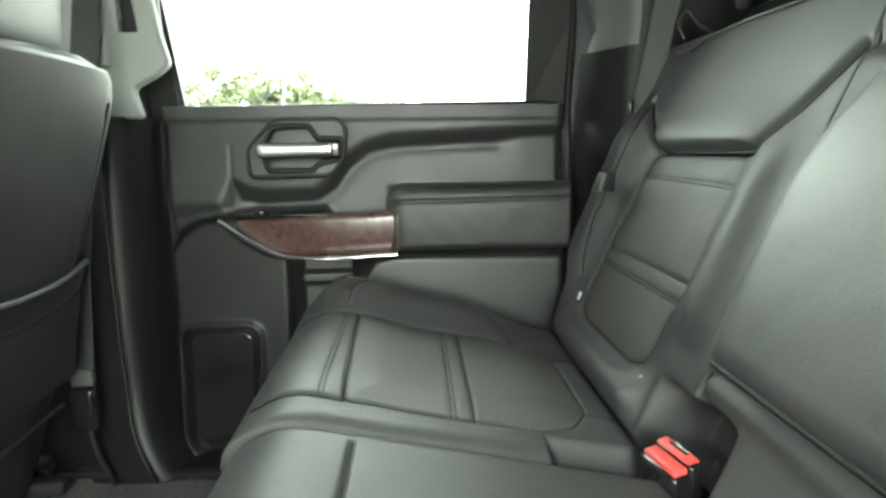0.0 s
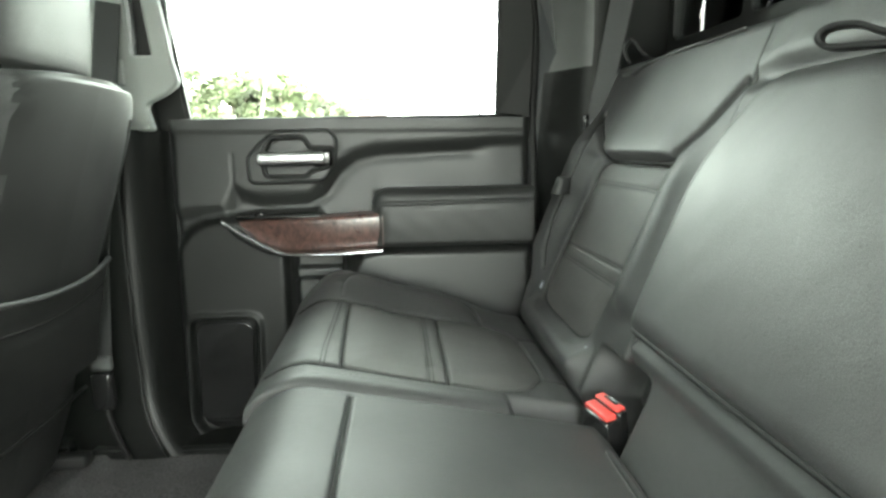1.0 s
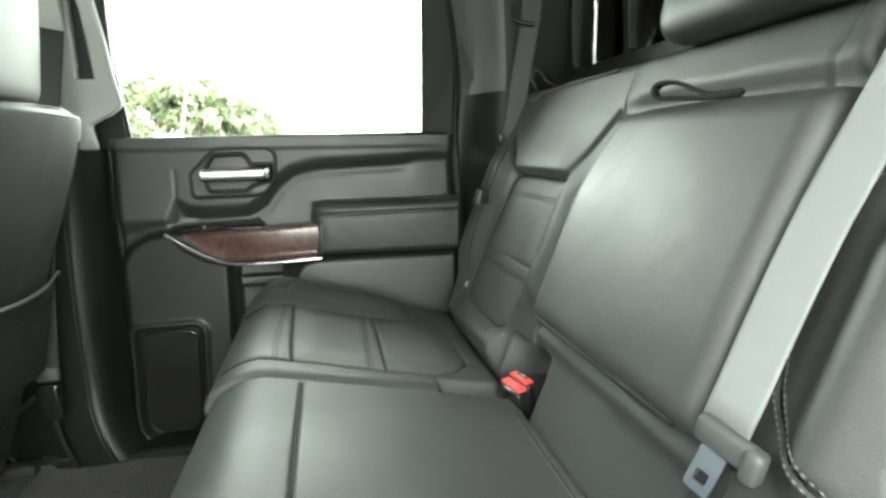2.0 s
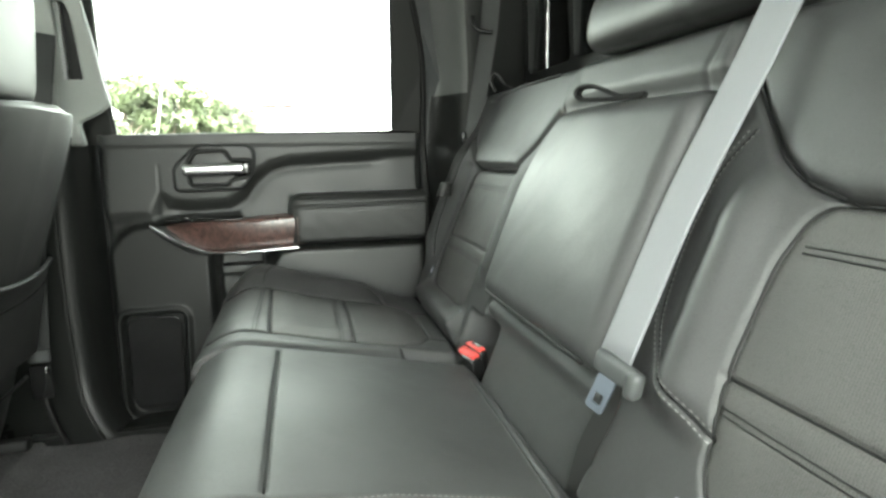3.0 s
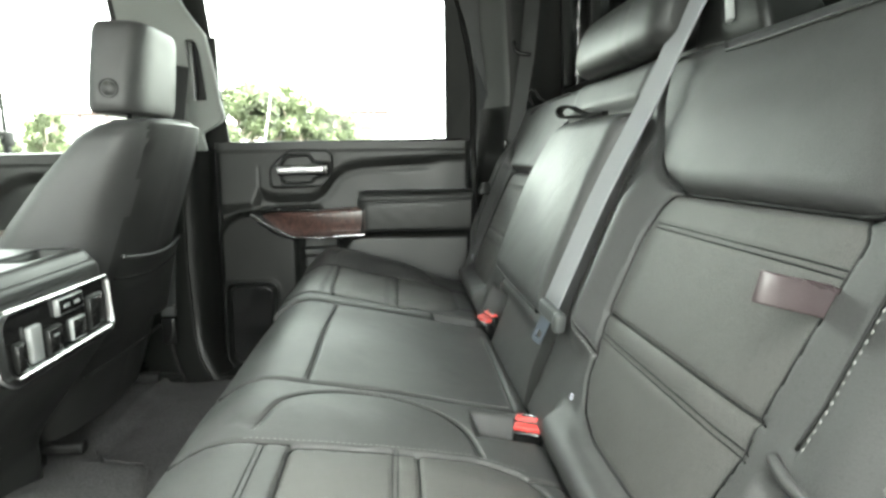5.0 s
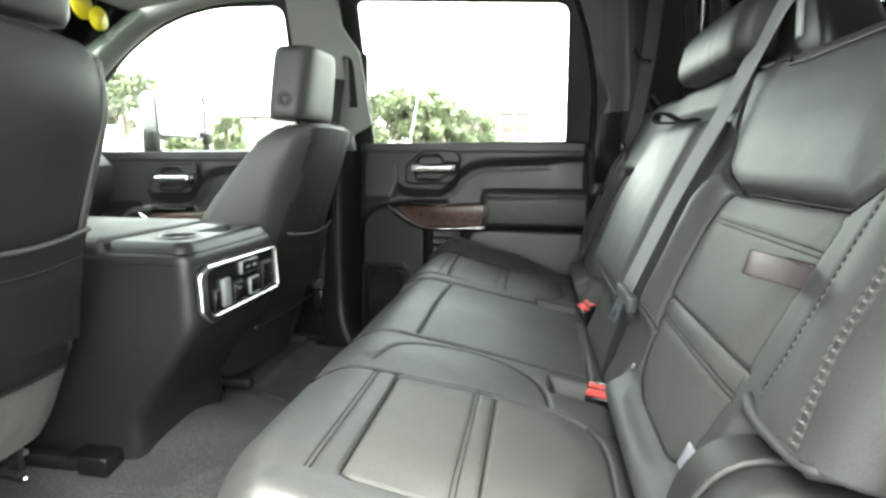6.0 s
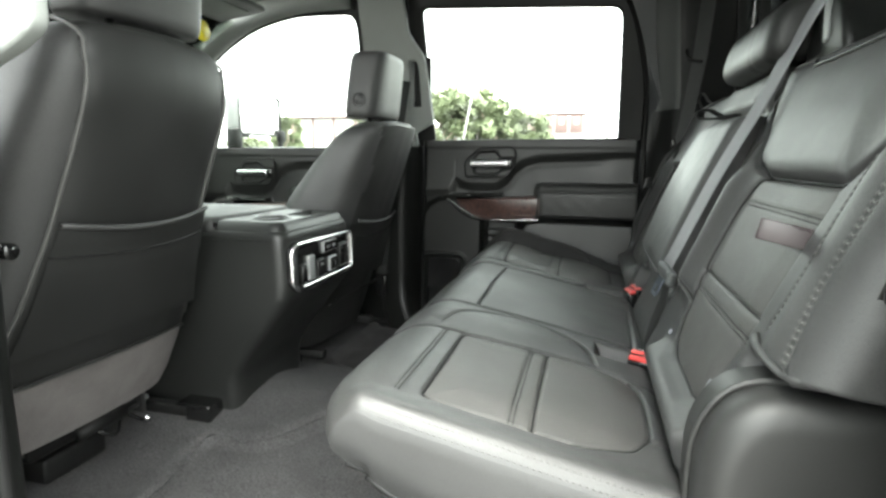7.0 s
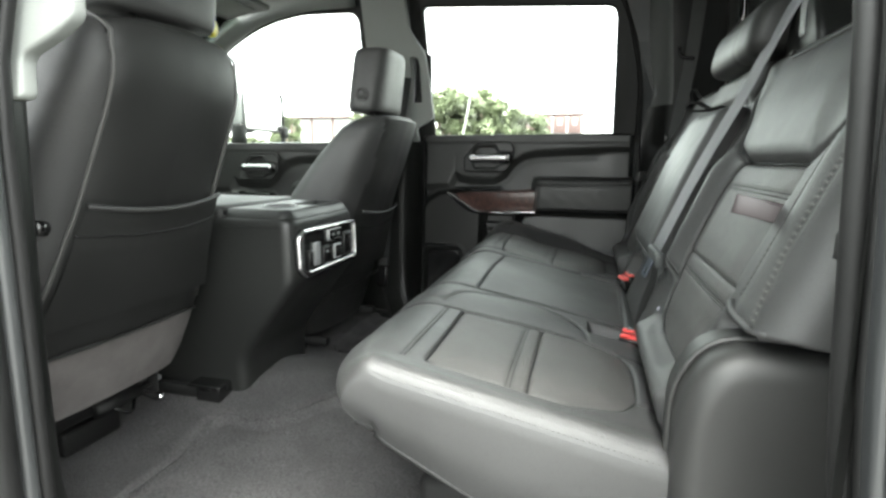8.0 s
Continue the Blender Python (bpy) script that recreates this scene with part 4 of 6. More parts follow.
pad_arm = Pad(axis(0.163, 0.505, 76, (0.030, 0.03), (0.036, 0.03)), axis(0.106, 0.520, 84, (0.026, 0.045), (0.050, 0.035), 10), back_place(0.040, arm_sides), [], lambda p, y: 0.017 * np.cos((p - 0.335) * 6.5) * np.cos((y - 0.30) * 6.0), 0.0002)
arm = sheet("armrest", pad_arm.grid, LEATHER, bench_a, "folded-up padded leather armrest")
# black tube standing in for the shaded groove below the armrest
tube("piping", pad_arm.put(np.full(40, 0.168), np.linspace(0.14, 0.49, 40), np.full(40, 0.012)), 0.0035, RUBBER, arm)
lp = smooth_path([(0.398, 0.252, 0.864), (0.374, 0.278, 0.862), (0.357, 0.301, 0.863), (0.344, 0.321, 0.865), (0.340, 0.328, 0.873), (0.344, 0.323, 0.881), (0.355, 0.306, 0.881), (0.366, 0.289, 0.872), (0.378, 0.273, 0.865), (0.398, 0.250, 0.867)], 6)
ribbon("pull_strap", lp, (0.78, 0.62, 0.0), 0.020, 0.0034, RUBBER, arm, "black woven pull strap")

# middle head restraint
hr = thing("head_restraint", (0.42, 0.27, 0.95), "low black vinyl head restraint of the middle place", "head restraint")
rings = []
for y in np.concatenate([0.064 + 0.038 * (1 - np.cos(np.linspace(0.15, 1.5, 8))), np.linspace(0.112, 0.222, 12), np.linspace(0.228, 0.378, 14), 0.430 - 0.038 * (1 - np.cos(np.linspace(1.5, 0.15, 8)))]):
    e = min((y - 0.063) / 0.040, (0.431 - y) / 0.040, 1.0)
    k = 0.45 + 0.55 * math.sqrt(max(0.0, 1 - (1 - e) ** 2))
    k -= 0.035 * math.exp(-((y - 0.180) / 0.004) ** 2)
    rings.append([(0.448 + 0.052 * k * c + 0.22 * 0.062 * k * s_, y, 0.996 + 0.058 * k * s_) for c, s_ in ((math.copysign(abs(math.cos(q)) ** 0.75, math.cos(q)), math.copysign(abs(math.sin(q)) ** 0.75, math.sin(q))) for q in np.linspace(0, 2 * math.pi, 41)[:-1])])
loft("pad", rings, VINYL, hr)
for y in (0.20, 0.35):
    part("post", cyl((0.455, y, 0.90), (0.458, y, 0.98), 0.006), STEEL, hr, "dark steel post")

# shoulder belt of the middle place: guide, webbing, tongue
cb = thing("middle_seat_belt", (0.45, 0.05, 0.94), "grey middle seat belt from a shoulder guide down across the backrest", "seat belt")
rings = []
for z, xa, xb_, ya, yb_ in ((0.90, 0.455, 0.535, -0.085, 0.085), (0.955, 0.452, 0.532, -0.075, 0.075), (1.0, 0.455, 0.525, -0.050, 0.068), (1.035, 0.462, 0.515, -0.020, 0.062), (1.050, 0.474, 0.505, 0.000, 0.050)):
    rings.append([(u, v, z) for u, v in rounded([(xa, ya), (xb_, ya), (xb_, yb_), (xa, yb_)], 0.014, 4)])
loft("guide", rings, PLASTIC, cb, "black belt guide")
part("guide_edge", box(0.455, -0.002, 0.995, 0.012, 0.012, 0.085, 0.003, turn=Matrix.Rotation(radians(-18), 3, "X") @ Matrix.Rotation(radians(4), 3, "Y")), SILVER_GREY, cb, "pale grey guide edge")
ribbon("webbing", smooth_path([(0.478, 0.036, 1.046), (0.448, 0.050, 1.012), (0.388, 0.067, 0.868), (0.328, 0.077, 0.738), (0.262, 0.079, 0.580)], 6), (0.14, -0.97, -0.18), 0.045, 0.0018, BELT, cb)
TR = Vector((0.27, -0.94, -0.20)).to_track_quat("X", "Z").to_matrix()
tg = part("tongue", join(box(0.260, 0.072, 0.570, 0.056, 0.014, 0.026, 0.006, 3, TR), box(0.265, 0.048, 0.562, 0.016, 0.017, 0.030, 0.005, 2, TR)), TONGUE, cb, "grey plastic tongue grip")
plate("blade", rounded([(-0.012, -0.032), (0.012, -0.032), (0.012, 0.02), (-0.012, 0.02)], 0.005), [rounded([(-0.006, -0.024), (0.006, -0.024), (0.006, -0.012), (-0.006, -0.012)], 0.002)], 0.003, BLADE, tg, lambda u, v, d: (0.252 + 0.27 * u + 0.36 * v + 0.9 * d, 0.080 - 0.94 * u - 0.10 * v + 0.3 * d, 0.552 - 0.20 * u + 0.9 * v), 0.0005, "steel tongue blade")
ribbon("lap_webbing", smooth_path([(0.258, 0.072, 0.57), (0.262, 0.090, 0.52), (0.248, 0.108, 0.46), (0.238, 0.115, 0.40)], 5), (0.3, -0.93, -0.2), 0.026, 0.0018, VINYL, cb, "dark lower webbing")


def buckle(x, y, z, turn, k=1.0):
    b = thing("seat_belt_buckle", (x, y, z - 0.09), "black seat belt buckle with a red release button", "buckle", "rear buckles")
    R = Matrix.Rotation(radians(turn[0]), 3, "Z") @ Matrix.Rotation(radians(turn[1]), 3, "Y")
    T = lambda v: tuple(Vector((x, y, z)) + R @ Vector(v))
    part("housing", join(box(*T((0, 0, -0.048)), 0.030 * k, 0.050 * k, 0.088, 0.006, 3, R), box(*T((0.010 * k, 0, -0.040)), 0.014 * k, 0.053 * k, 0.090, 0.005, 3, R)), GLOSS, b)
    part("release_button", box(*T((-0.003 * k, 0, -0.002)), 0.015 * k, 0.044 * k, 0.008, 0.002, 2, R), RED, b, "red release button")
    part("button_step", box(*T((0.011 * k, 0, 0.004)), 0.012 * k, 0.044 * k, 0.008, 0.002, 2, R), RED, b, "raised red button edge")
    part("slot", box(*T((0.0125 * k, 0.0, 0.0072)), 0.005 * k, 0.026 * k, 0.003, 0.001, 1, R), RUBBER, b)
    part("slot_plate", box(*T((0.0150 * k, 0.0, 0.0082)), 0.002 * k, 0.020 * k, 0.002, 0.0006, 1, R), CHROME, b, "bright latch plate")


buckle(0.236, 0.522, 0.430, (14, -8), 1.15)
buckle(0.222, 0.047, 0.408, (66, -10), 0.88)
# latch labels and buttons on the backrests
for y, z, w in ((0.944, 0.495, 0.013), (0.640, 0.470, 0.007), (-0.034, 0.488, 0.007), (-0.318, 0.500, 0.022)):
    p = (z - 0.385) / 0.928
    b = thing("latch_label", (0.224 + 0.371 * p, y, z), "small white cloth latch label sewn to the backrest", "label", "latch labels")
    part("tab", box(0.224 + 0.371 * p - 0.006, y, z, 0.004, w, w * 1.25, 0.002, 2, Matrix.Rotation(radians(22), 3, "Y")), WHITE, b)
knob = thing("striker_cover", (0.337, -0.540, 0.683), "small black rubber bump stop on the rear door pillar", "bump stop")
part("pad", box(0.338, -0.545, 0.683, 0.014, 0.020, 0.028, 0.006, 4), RUBBER, knob)
part("base", box(0.346, -0.545, 0.683, 0.012, 0.024, 0.032, 0.004, 2), PLASTIC, knob)
# satin loop on the near outer bolster
tape = thing("pull_tab", (0.34, -0.30, 0.70), "mauve satin pull tab sewn into the outer bolster seam", "pull tab")
ribbon("loop", smooth_path([(0.376, -0.338, 0.686), (0.348, -0.334, 0.691), (0.322, -0.328, 0.697), (0.304, -0.322, 0.701), (0.304, -0.317, 0.701), (0.322, -0.321, 0.697), (0.376, -0.331, 0.686)], 5), (0.22, 0, 0.97), 0.024, 0.0015, TAPE, tape)
tape2 = thing("pull_tab", (0.31, 0.93, 0.69), "black pull tab sewn into the outer bolster seam", "pull tab")
ribbon("loop", smooth_path([(0.31, 0.965, 0.70), (0.285, 0.945, 0.70), (0.288, 0.925, 0.70), (0.312, 0.93, 0.70)], 5), (0.36, 0, 0.93), 0.034, 0.0015, VINYL, tape2)
for y0, s in ((1.0, 1), (-0.05, -1)):
    rl = thing("release_handle", (0.45, y0, 0.95), "black folded strap at the top corner of the backrest", "strap")
    if s > 0:
        ribbon("strap", smooth_path([(0.455, 1.005, 0.945), (0.445, 1.010, 0.972), (0.455, 1.0, 0.99), (0.470, 0.985, 0.965), (0.478, 0.96, 0.952)], 5), (0.5, 0.8, 0), 0.022, 0.003, VINYL, rl)
    else:
        tube("piping", pad_nb.at([(0.588, 0.02), (0.583, -0.03), (0.570, -0.045), (0.568, -0.11), (0.572, -0.25), (0.575, -0.40)], 0.002), 0.0022, LEATHER, rl)
tube("piping", pad_fb.at([(0.575, 1.0), (0.570, 0.93), (0.583, 0.90), (0.592, 0.80), (0.592, 0.60)], 0.002), 0.0035, LEATHER, back_b)


# ---- doors ----
def door(dx, y_in, rear, label):
    """A closed door on the passenger's side: trim panel, handle, wood, armrest, window. dx shifts it along the cab."""
    d = thing("door_rear" if rear else "door_front", (dx - 0.13, y_in, 0.1), label, "car door", kind="structure")
    x0, x1 = (-0.546, 0.288) if rear else (-0.66, 0.30)
    gx, gz = np.linspace(x0, x1, 200), np.linspace(0.055, 0.846, 190)
    X, Z = np.meshgrid(gx, gz, indexing="ij")
    rel = np.zeros(X.shape)
    upper = [(-0.70, 0.90), (-0.70, 0.640), (-0.43, 0.640), (-0.405, 0.690), (-0.385, 0.676), (-0.345, 0.670), (-0.245, 0.672), (-0.212, 0.690), (-0.180, 0.735), (-0.135, 0.768), (-0.08, 0.782), (0.05, 0.788), (0.40, 0.800), (0.40, 0.90)]
    su = signed(X, Z, upper)
    fade = 1 - step(X, 0.13, 0.20)
    rel += 0.017 * step(-su, -0.028, 0.016) * (1 - step(X, 0.13, 0.20) * step(-Z, -0.80, -0.77))
    rel -= 0.004 * np.exp(-((su - 0.024) / 0.014) ** 2) * fade * step(X, -0.40, -0.36)
    rel += 0.003 * step(Z, 0.812, 0.822)
    lowl = [(-0.60, 0.0), (-0.60, 0.52), (-0.545, 0.555), (-0.515, 0.595), (-0.480, 0.618), (-0.43, 0.626), (-0.22, 0.632), (-0.20, 0.610), (-0.29, 0.56), (-0.292, 0.0)]
    rel += 0.024 * step(-signed(X, Z, lowl), -0.014, 0.018)
    arm_l = [(-0.155, 0.0), (-0.150, 0.50), (-0.125, 0.540), (-0.085, 0.552), (0.40, 0.548), (0.40, 0.0)]
    rel += 0.044 * step(-signed(X, Z, arm_l), -0.016, 0.024)
    rel += 0.030 * step(-np.maximum(np.abs(X - 0.12) - 0.20, np.abs(Z - 0.615) - 0.06), -0.01, 0.02)
    rel -= 0.034 * step(-np.maximum(np.abs(X + 0.222) - 0.062, np.abs(Z - 0.37) - 0.165), -0.004, 0.010)
    rel += 0.016 * step(-np.maximum(np.abs(X + 0.215) - 0.070, np.abs(Z - 0.481) - 0.015), -0.003, 0.006)
    pocket = rounded([(-0.534, 0.098), (-0.372, 0.098), (-0.362, 0.394), (-0.532, 0.394)], [0.06, 0.06, 0.035, 0.035])
    sp = -signed(X, Z, pocket)
    rel += 0.008 * np.exp(-(sp / 0.007) ** 2) - 0.022 * step(sp, 0.004, 0.014)
    rel -= 0.0015 * np.exp(-(np.abs(X + 0.407) / 0.0025) ** 2) * (Z > 0.63) * (Z < 0.77)
    edge = np.minimum(np.minimum(X - x0, x1 - X), 0.02) / 0.02
    base = y_in + 0.004 - 0.045 * (0.846 - Z) / 0.75
    Yg = base - rel + 0.02 * (1 - edge) ** 2
    mid = lambda A: (A[:-1, :-1] + A[1:, 1:]) / 2
    low = inside(mid(X), mid(Z), lowl) | (mid(Z) < 0.12)
    panel = sheet("trim_panel", np.stack([X + dx, Yg, Z], -1), DOOR_PLASTIC, d, "charcoal moulded trim panel", low, False)
    sheet("lower_carrier", np.stack([X + dx, Yg, Z], -1), PLASTIC, d, "hard black lower carrier", low, True)
    yb = lambda z: y_in - 0.045 * (0.846 - z) / 0.75
    inner = rounded([(-0.516, 0.116), (-0.390, 0.116), (-0.382, 0.374), (-0.515, 0.374)], [0.05, 0.05, 0.03, 0.03])
    plate("pocket_insert", inner, [], 0.006, GLOSS, d, lambda u, v, e: (u + dx, yb(v) - 0.007 + e, v), 0.0025, "gloss black pocket insert")
    # handle: bezel, cup, lever
    out = rounded([(-0.308, 0.818), (-0.182, 0.818), (-0.168, 0.800), (-0.172, 0.742), (-0.200, 0.706), (-0.362, 0.704), (-0.366, 0.760)], [0.02, 0.012, 0.01, 0.012, 0.014, 0.014, 0.014])
    inn = rounded([(-0.312, 0.804), (-0.240, 0.806), (-0.226, 0.780), (-0.176, 0.779), (-0.182, 0.738), (-0.226, 0.728), (-0.236, 0.716), (-0.326, 0.716), (-0.336, 0.765)], [0.012, 0.012, 0.006, 0.006, 0.008, 0.006, 0.008, 0.012, 0.014])
    hb = plate("handle_bezel", out, [inn], 0.014, DOOR_PLASTIC, d, lambda u, v, e: (u + dx, yb(v) - 0.030 + e, v), 0.004)
    tube("bezel_line", [(u + dx, yb(v) - 0.0355, v) for u, v in out], 0.0045, RUBBER, hb, closed=True)
    tube("bezel_line", [(u + dx, yb(v) - 0.0365, v) for u, v in inn], 0.0058, RUBBER, hb, closed=True)
    plate("cup", inn, [], 0.004, DOOR_PLASTIC, hb, lambda u, v, e: (u + dx, yb(v) - 0.018 + e, v), 0.001)
    part("pivot", box(dx - 0.200, yb(0.76) - 0.034, 0.757, 0.046, 0.026, 0.038, 0.008, 3), GLOSS, hb, "black pivot housing")
    rings = []
    for x in np.concatenate([np.linspace(-0.341, -0.336, 4), np.linspace(-0.330, -0.205, 12), np.linspace(-0.200, -0.193, 4)]):
        e = min((x + 0.344) / 0.010, (-0.190 - x) / 0.010, 1.0)
        k = math.sqrt(max(0.03, 1 - (1 - e) ** 2))
        hz = (0.0155 - 0.012 * (x + 0.27) ** 2) * k
        rings.append([(dx + x, yb(0.76) - 0.052 + 0.009 * k * math.cos(q), 0.757 + 0.012 * (x + 0.27) + hz * math.sin(q)) for q in np.linspace(0, 2 * math.pi, 17)[:-1]])
    loft("lever", rings, CHROME, hb, "satin chrome lever")
    # wood with its chrome edge
    yw = lambda u: y_in - 0.030 - 0.070 * float(step(np.array(u), -0.46, -0.16))
    us = np.linspace(-0.430, -0.068, 46)
    top = np.interp(us, [-0.432, -0.36, -0.068], [0.612, 0.617, 0.633])
    bot = np.interp(us, [-0.432, -0.40, -0.365, -0.325, -0.285, -0.066], [0.611, 0.594, 0.574, 0.555, 0.548, 0.556])
    G = []
    for u, t_, b_ in zip(us, top, bot):
        col = [(u + dx, yw(u) + 0.05, t_ + 0.004), (u + dx, yw(u) + 0.012, t_ + 0.002)]
        for k in np.linspace(0, 1, 9):
            col.append((u + dx, yw(u) + 0.006 * (2 * k - 1) ** 2 + 0.010 * k, t_ + (b_ - t_) * k))
        col.append((u + dx, yw(u) + 0.05, b_))
        G.append(col)
    wd = sheet("wood_trim", np.array(G), WOOD, d, "dark burl wood inlay", flip=True)
    part("wood_end", box(dx - 0.067, yw(-0.067) + 0.022, 0.594, 0.003, 0.048, 0.074, 0.001), WOOD, wd)
    line = smooth_path([(-0.437, 0.615), (-0.405, 0.592), (-0.366, 0.569), (-0.325, 0.551), (-0.285, 0.543), (-0.18, 0.546), (-0.068, 0.551)], 6)
    G = []
    for u, v in line:
        w = 0.0045 + 0.011 * float(step(np.array(-u), 0.27, 0.36)) * (1 - 0.8 * float(step(np.array(-u), 0.40, 0.44)))
        yy = yw(u) - 0.004
        G.append([(u + dx, yy + 0.04, v - w), (u + dx, yy + 0.004, v - w), (u + dx, yy - 0.002, v - 0.6 * w), (u + dx, yy - 0.003, v + 0.2 * w), (u + dx, yy + 0.002, v + 0.75 * w), (u + dx, yy + 0.03, v + 0.75 * w)])
    sheet("chrome_edge", np.array(G), CHROME, wd, "bright chrome edge")
    # armrest pad
    def arm_place(p, q, h, D):
        a, b = np.clip((-0.052 - p) / 0.038, 0, 1), np.clip((q - 0.650) / 0.038, 0, 1)
        p2 = np.where(a > 0, -0.052 - 0.038 * a * np.sqrt(1 - b * b / 2), p)
        q2 = np.where(b > 0, 0.650 + 0.038 * b * np.sqrt(1 - a * a / 2), q)
        return p2 + dx, y_in - 0.100 - h + 0.10 * np.clip(q - 0.64, 0, 1), q2
    ap = Pad(axis(-0.090, 0.284, 74, (0.040, 0.025), (0.010, 0.03)), axis(0.556, 0.688, 30, (0.014, 0.035), (0.024, 0.035)), arm_place, [([(-0.085, 0.640), (-0.070, 0.655), (0.29, 0.660)], 0.0025, 0.004)], lambda p, q: 0.004 * np.cos((q - 0.61) * 20), 0.0005)
    pad = sheet("armrest_pad", ap.grid, VINYL, d, "black leather armrest pad", flip=False)
    # black tube drawn as the shade in the pad's seam groove
    tube("seam_shade", [(p[0], p[1] - 0.0005, p[2]) for p in ap.at([(-0.075, 0.640), (-0.070, 0.652), (-0.055, 0.660), (0.10, 0.661), (0.275, 0.662)])], 0.0014, RUBBER, pad, n=5)
    part("switch", box(dx - 0.345, y_in - 0.058, 0.634, 0.022, 0.020, 0.008, 0.003), GLOSS, d, "window switch")
    part("switch_plate", box(dx - 0.30, y_in - 0.045, 0.628, 0.19, 0.05, 0.006, 0.003), GLOSS, d)
    # window: frame, glass, sill strip
    pl = lambda u, v, e: (u + dx, y_in + 0.02 + e - lean(v), v)
    if rear:
        outl = rounded([(-0.568, 0.815), (0.290, 0.815), (0.290, 1.05), (0.235, 1.27), (0.17, 1.372), (-0.580, 1.392)], [0, 0, 0.05, 0.08, 0.06, 0.02])
        hole = rounded([(-0.502, 0.838), (0.209, 0.848), (0.200, 1.297), (-0.525, 1.330)], [0.006, 0.006, 0.045, 0.025], 6)
    else:
        outl = rounded([(-0.75, 0.80), (0.34, 0.80), (0.32, 1.392), (-0.10, 1.41), (-0.45, 1.32), (-0.78, 1.05)], 0.04)
        hole = rounded([(-0.62, 0.81), (0.300, 0.81), (0.294, 1.325), (0.02, 1.330), (-0.17, 1.290), (-0.36, 1.195), (-0.56, 1.03)], [0.02, 0.006, 0.05, 0.08, 0.10, 0.10, 0.05], 6)
    w = plate("window_frame", outl, [hole], 0.034, PLASTIC, d, pl, 0.005)
    g = plate("window_glass", hole, [], 0.004, GLASS, w, lambda u, v, e: (u * 1.01 + dx, y_in + 0.032 + e - lean(v), v), 0.0002)
    g.visible_shadow = False
    tube("window_seal", [pl(u, v, -0.010) for u, v in hole], 0.005, RUBBER, w, closed=True)
    tube("sill_strip", [(x0 + dx + 0.03, y_in + 0.004, 0.842), (x1 + dx, y_in + 0.004, 0.850)], 0.006, PLASTIC, d)
    part("lock_pin", cyl((dx + 0.168, y_in + 0.006, 0.84), (dx + 0.168, y_in + 0.006, 0.874), 0.0035), RUBBER, d)
    plate("outer_panel", rounded([(x0 - 0.03, -0.10), (x1 + 0.02, -0.10), (x1 + 0.02, 0.82), (x0 - 0.03, 0.82)], 0.02), [], 0.03, PAINT, d, lambda u, v, e: (u + dx, y_in + 0.10 + e - 0.05 * max(0, v - 0.5), v), 0.008)
    return d


door(0.0, 1.178, True, "closed rear passenger door with wood inlay, chrome lever and leather armrest")
front_door = door(-1.085, 1.178, False, "closed front passenger door with wood inlay and chrome lever")
for piece in front_door.children:
    if piece.name.split(".")[0] not in ("window_frame", "outer_panel"):
        piece.location.x += 0.045
        piece.location.z -= 0.050 if piece.name.split(".")[0] in ("handle_bezel", "wood_trim") else 0.036
# far front corner: A pillar trim
ap_ = thing("a_pillar", (-1.6, 1.1, 0.8), "grey windscreen pillar trim sweeping up to the roof", "pillar", kind="structure")
for s in (1, -1):
    tube("trim", [(x, side_y(s, y), z) for x, y, z in smooth_path([(-2.0, 1.16, 0.82), (-1.72, 1.13, 1.03), (-1.50, 1.09, 1.20), (-1.28, 1.06, 1.32), (-1.05, 1.05, 1.375), (-0.8, 1.05, 1.385)], 6)], 0.05, PLASTIC_GREY, ap_, n=14)
# driver's front door, seen only from behind the seat
nd = thing("door_front", (-1.2, -0.6, 0.1), "closed driver's door with a plain black trim panel", "car door", kind="structure")
part("trim_panel", box(-1.25, -0.615, 0.45, 0.82, 0.06, 0.76, 0.02, 3), PLASTIC, nd)
plate("window_frame", rounded([(-1.83, 0.80), (-0.79, 0.80), (-0.77, 1.392), (-1.18, 1.41), (-1.53, 1.32), (-1.86, 1.05)], 0.04), [rounded([(-1.70, 0.82), (-0.83, 0.82), (-0.83, 1.325), (-1.06, 1.330), (-1.25, 1.290), (-1.44, 1.195), (-1.64, 1.03)], 0.04)], 0.034, PLASTIC, nd, lambda u, v, e: (u, 2 * C - (1.20 + e - lean(v)), v), 0.005)


# driver's rear door, standing open beside the cab
od = thing("door_rear", (-0.57, -0.76, 0.1), "open driver's rear door swung wide on its front hinges", "car door", kind="structure")
SWING = radians(78)


def on_door(u, v, d):
    return (-0.57 + u * math.cos(SWING) - d * math.sin(SWING), -0.76 - u * math.sin(SWING) - d * math.cos(SWING), v)


plate("trim_panel", rounded([(0.0, 0.07), (0.80, 0.07), (0.84, 0.40), (0.84, 0.846), (0.0, 0.846)], 0.03), [], 0.07, PLASTIC, od, lambda u, v, d: on_door(u, v, d), 0.012, "black moulded trim panel")
plate("armrest_pad", rounded([(0.46, 0.556), (0.83, 0.556), (0.83, 0.688), (0.46, 0.688)], 0.03), [], 0.06, VINYL, od, lambda u, v, d: on_door(u, v, d - 0.06), 0.02)
plate("window_frame", rounded([(-0.02, 0.815), (0.84, 0.815), (0.84, 1.05), (0.785, 1.27), (0.72, 1.372), (-0.03, 1.392)], 0.04), [rounded([(0.05, 0.848), (0.76, 0.848), (0.75, 1.297), (0.025, 1.330)], 0.03)], 0.034, PLASTIC, od, lambda u, v, d: on_door(u, v, d + 0.02 - lean(v)), 0.005)
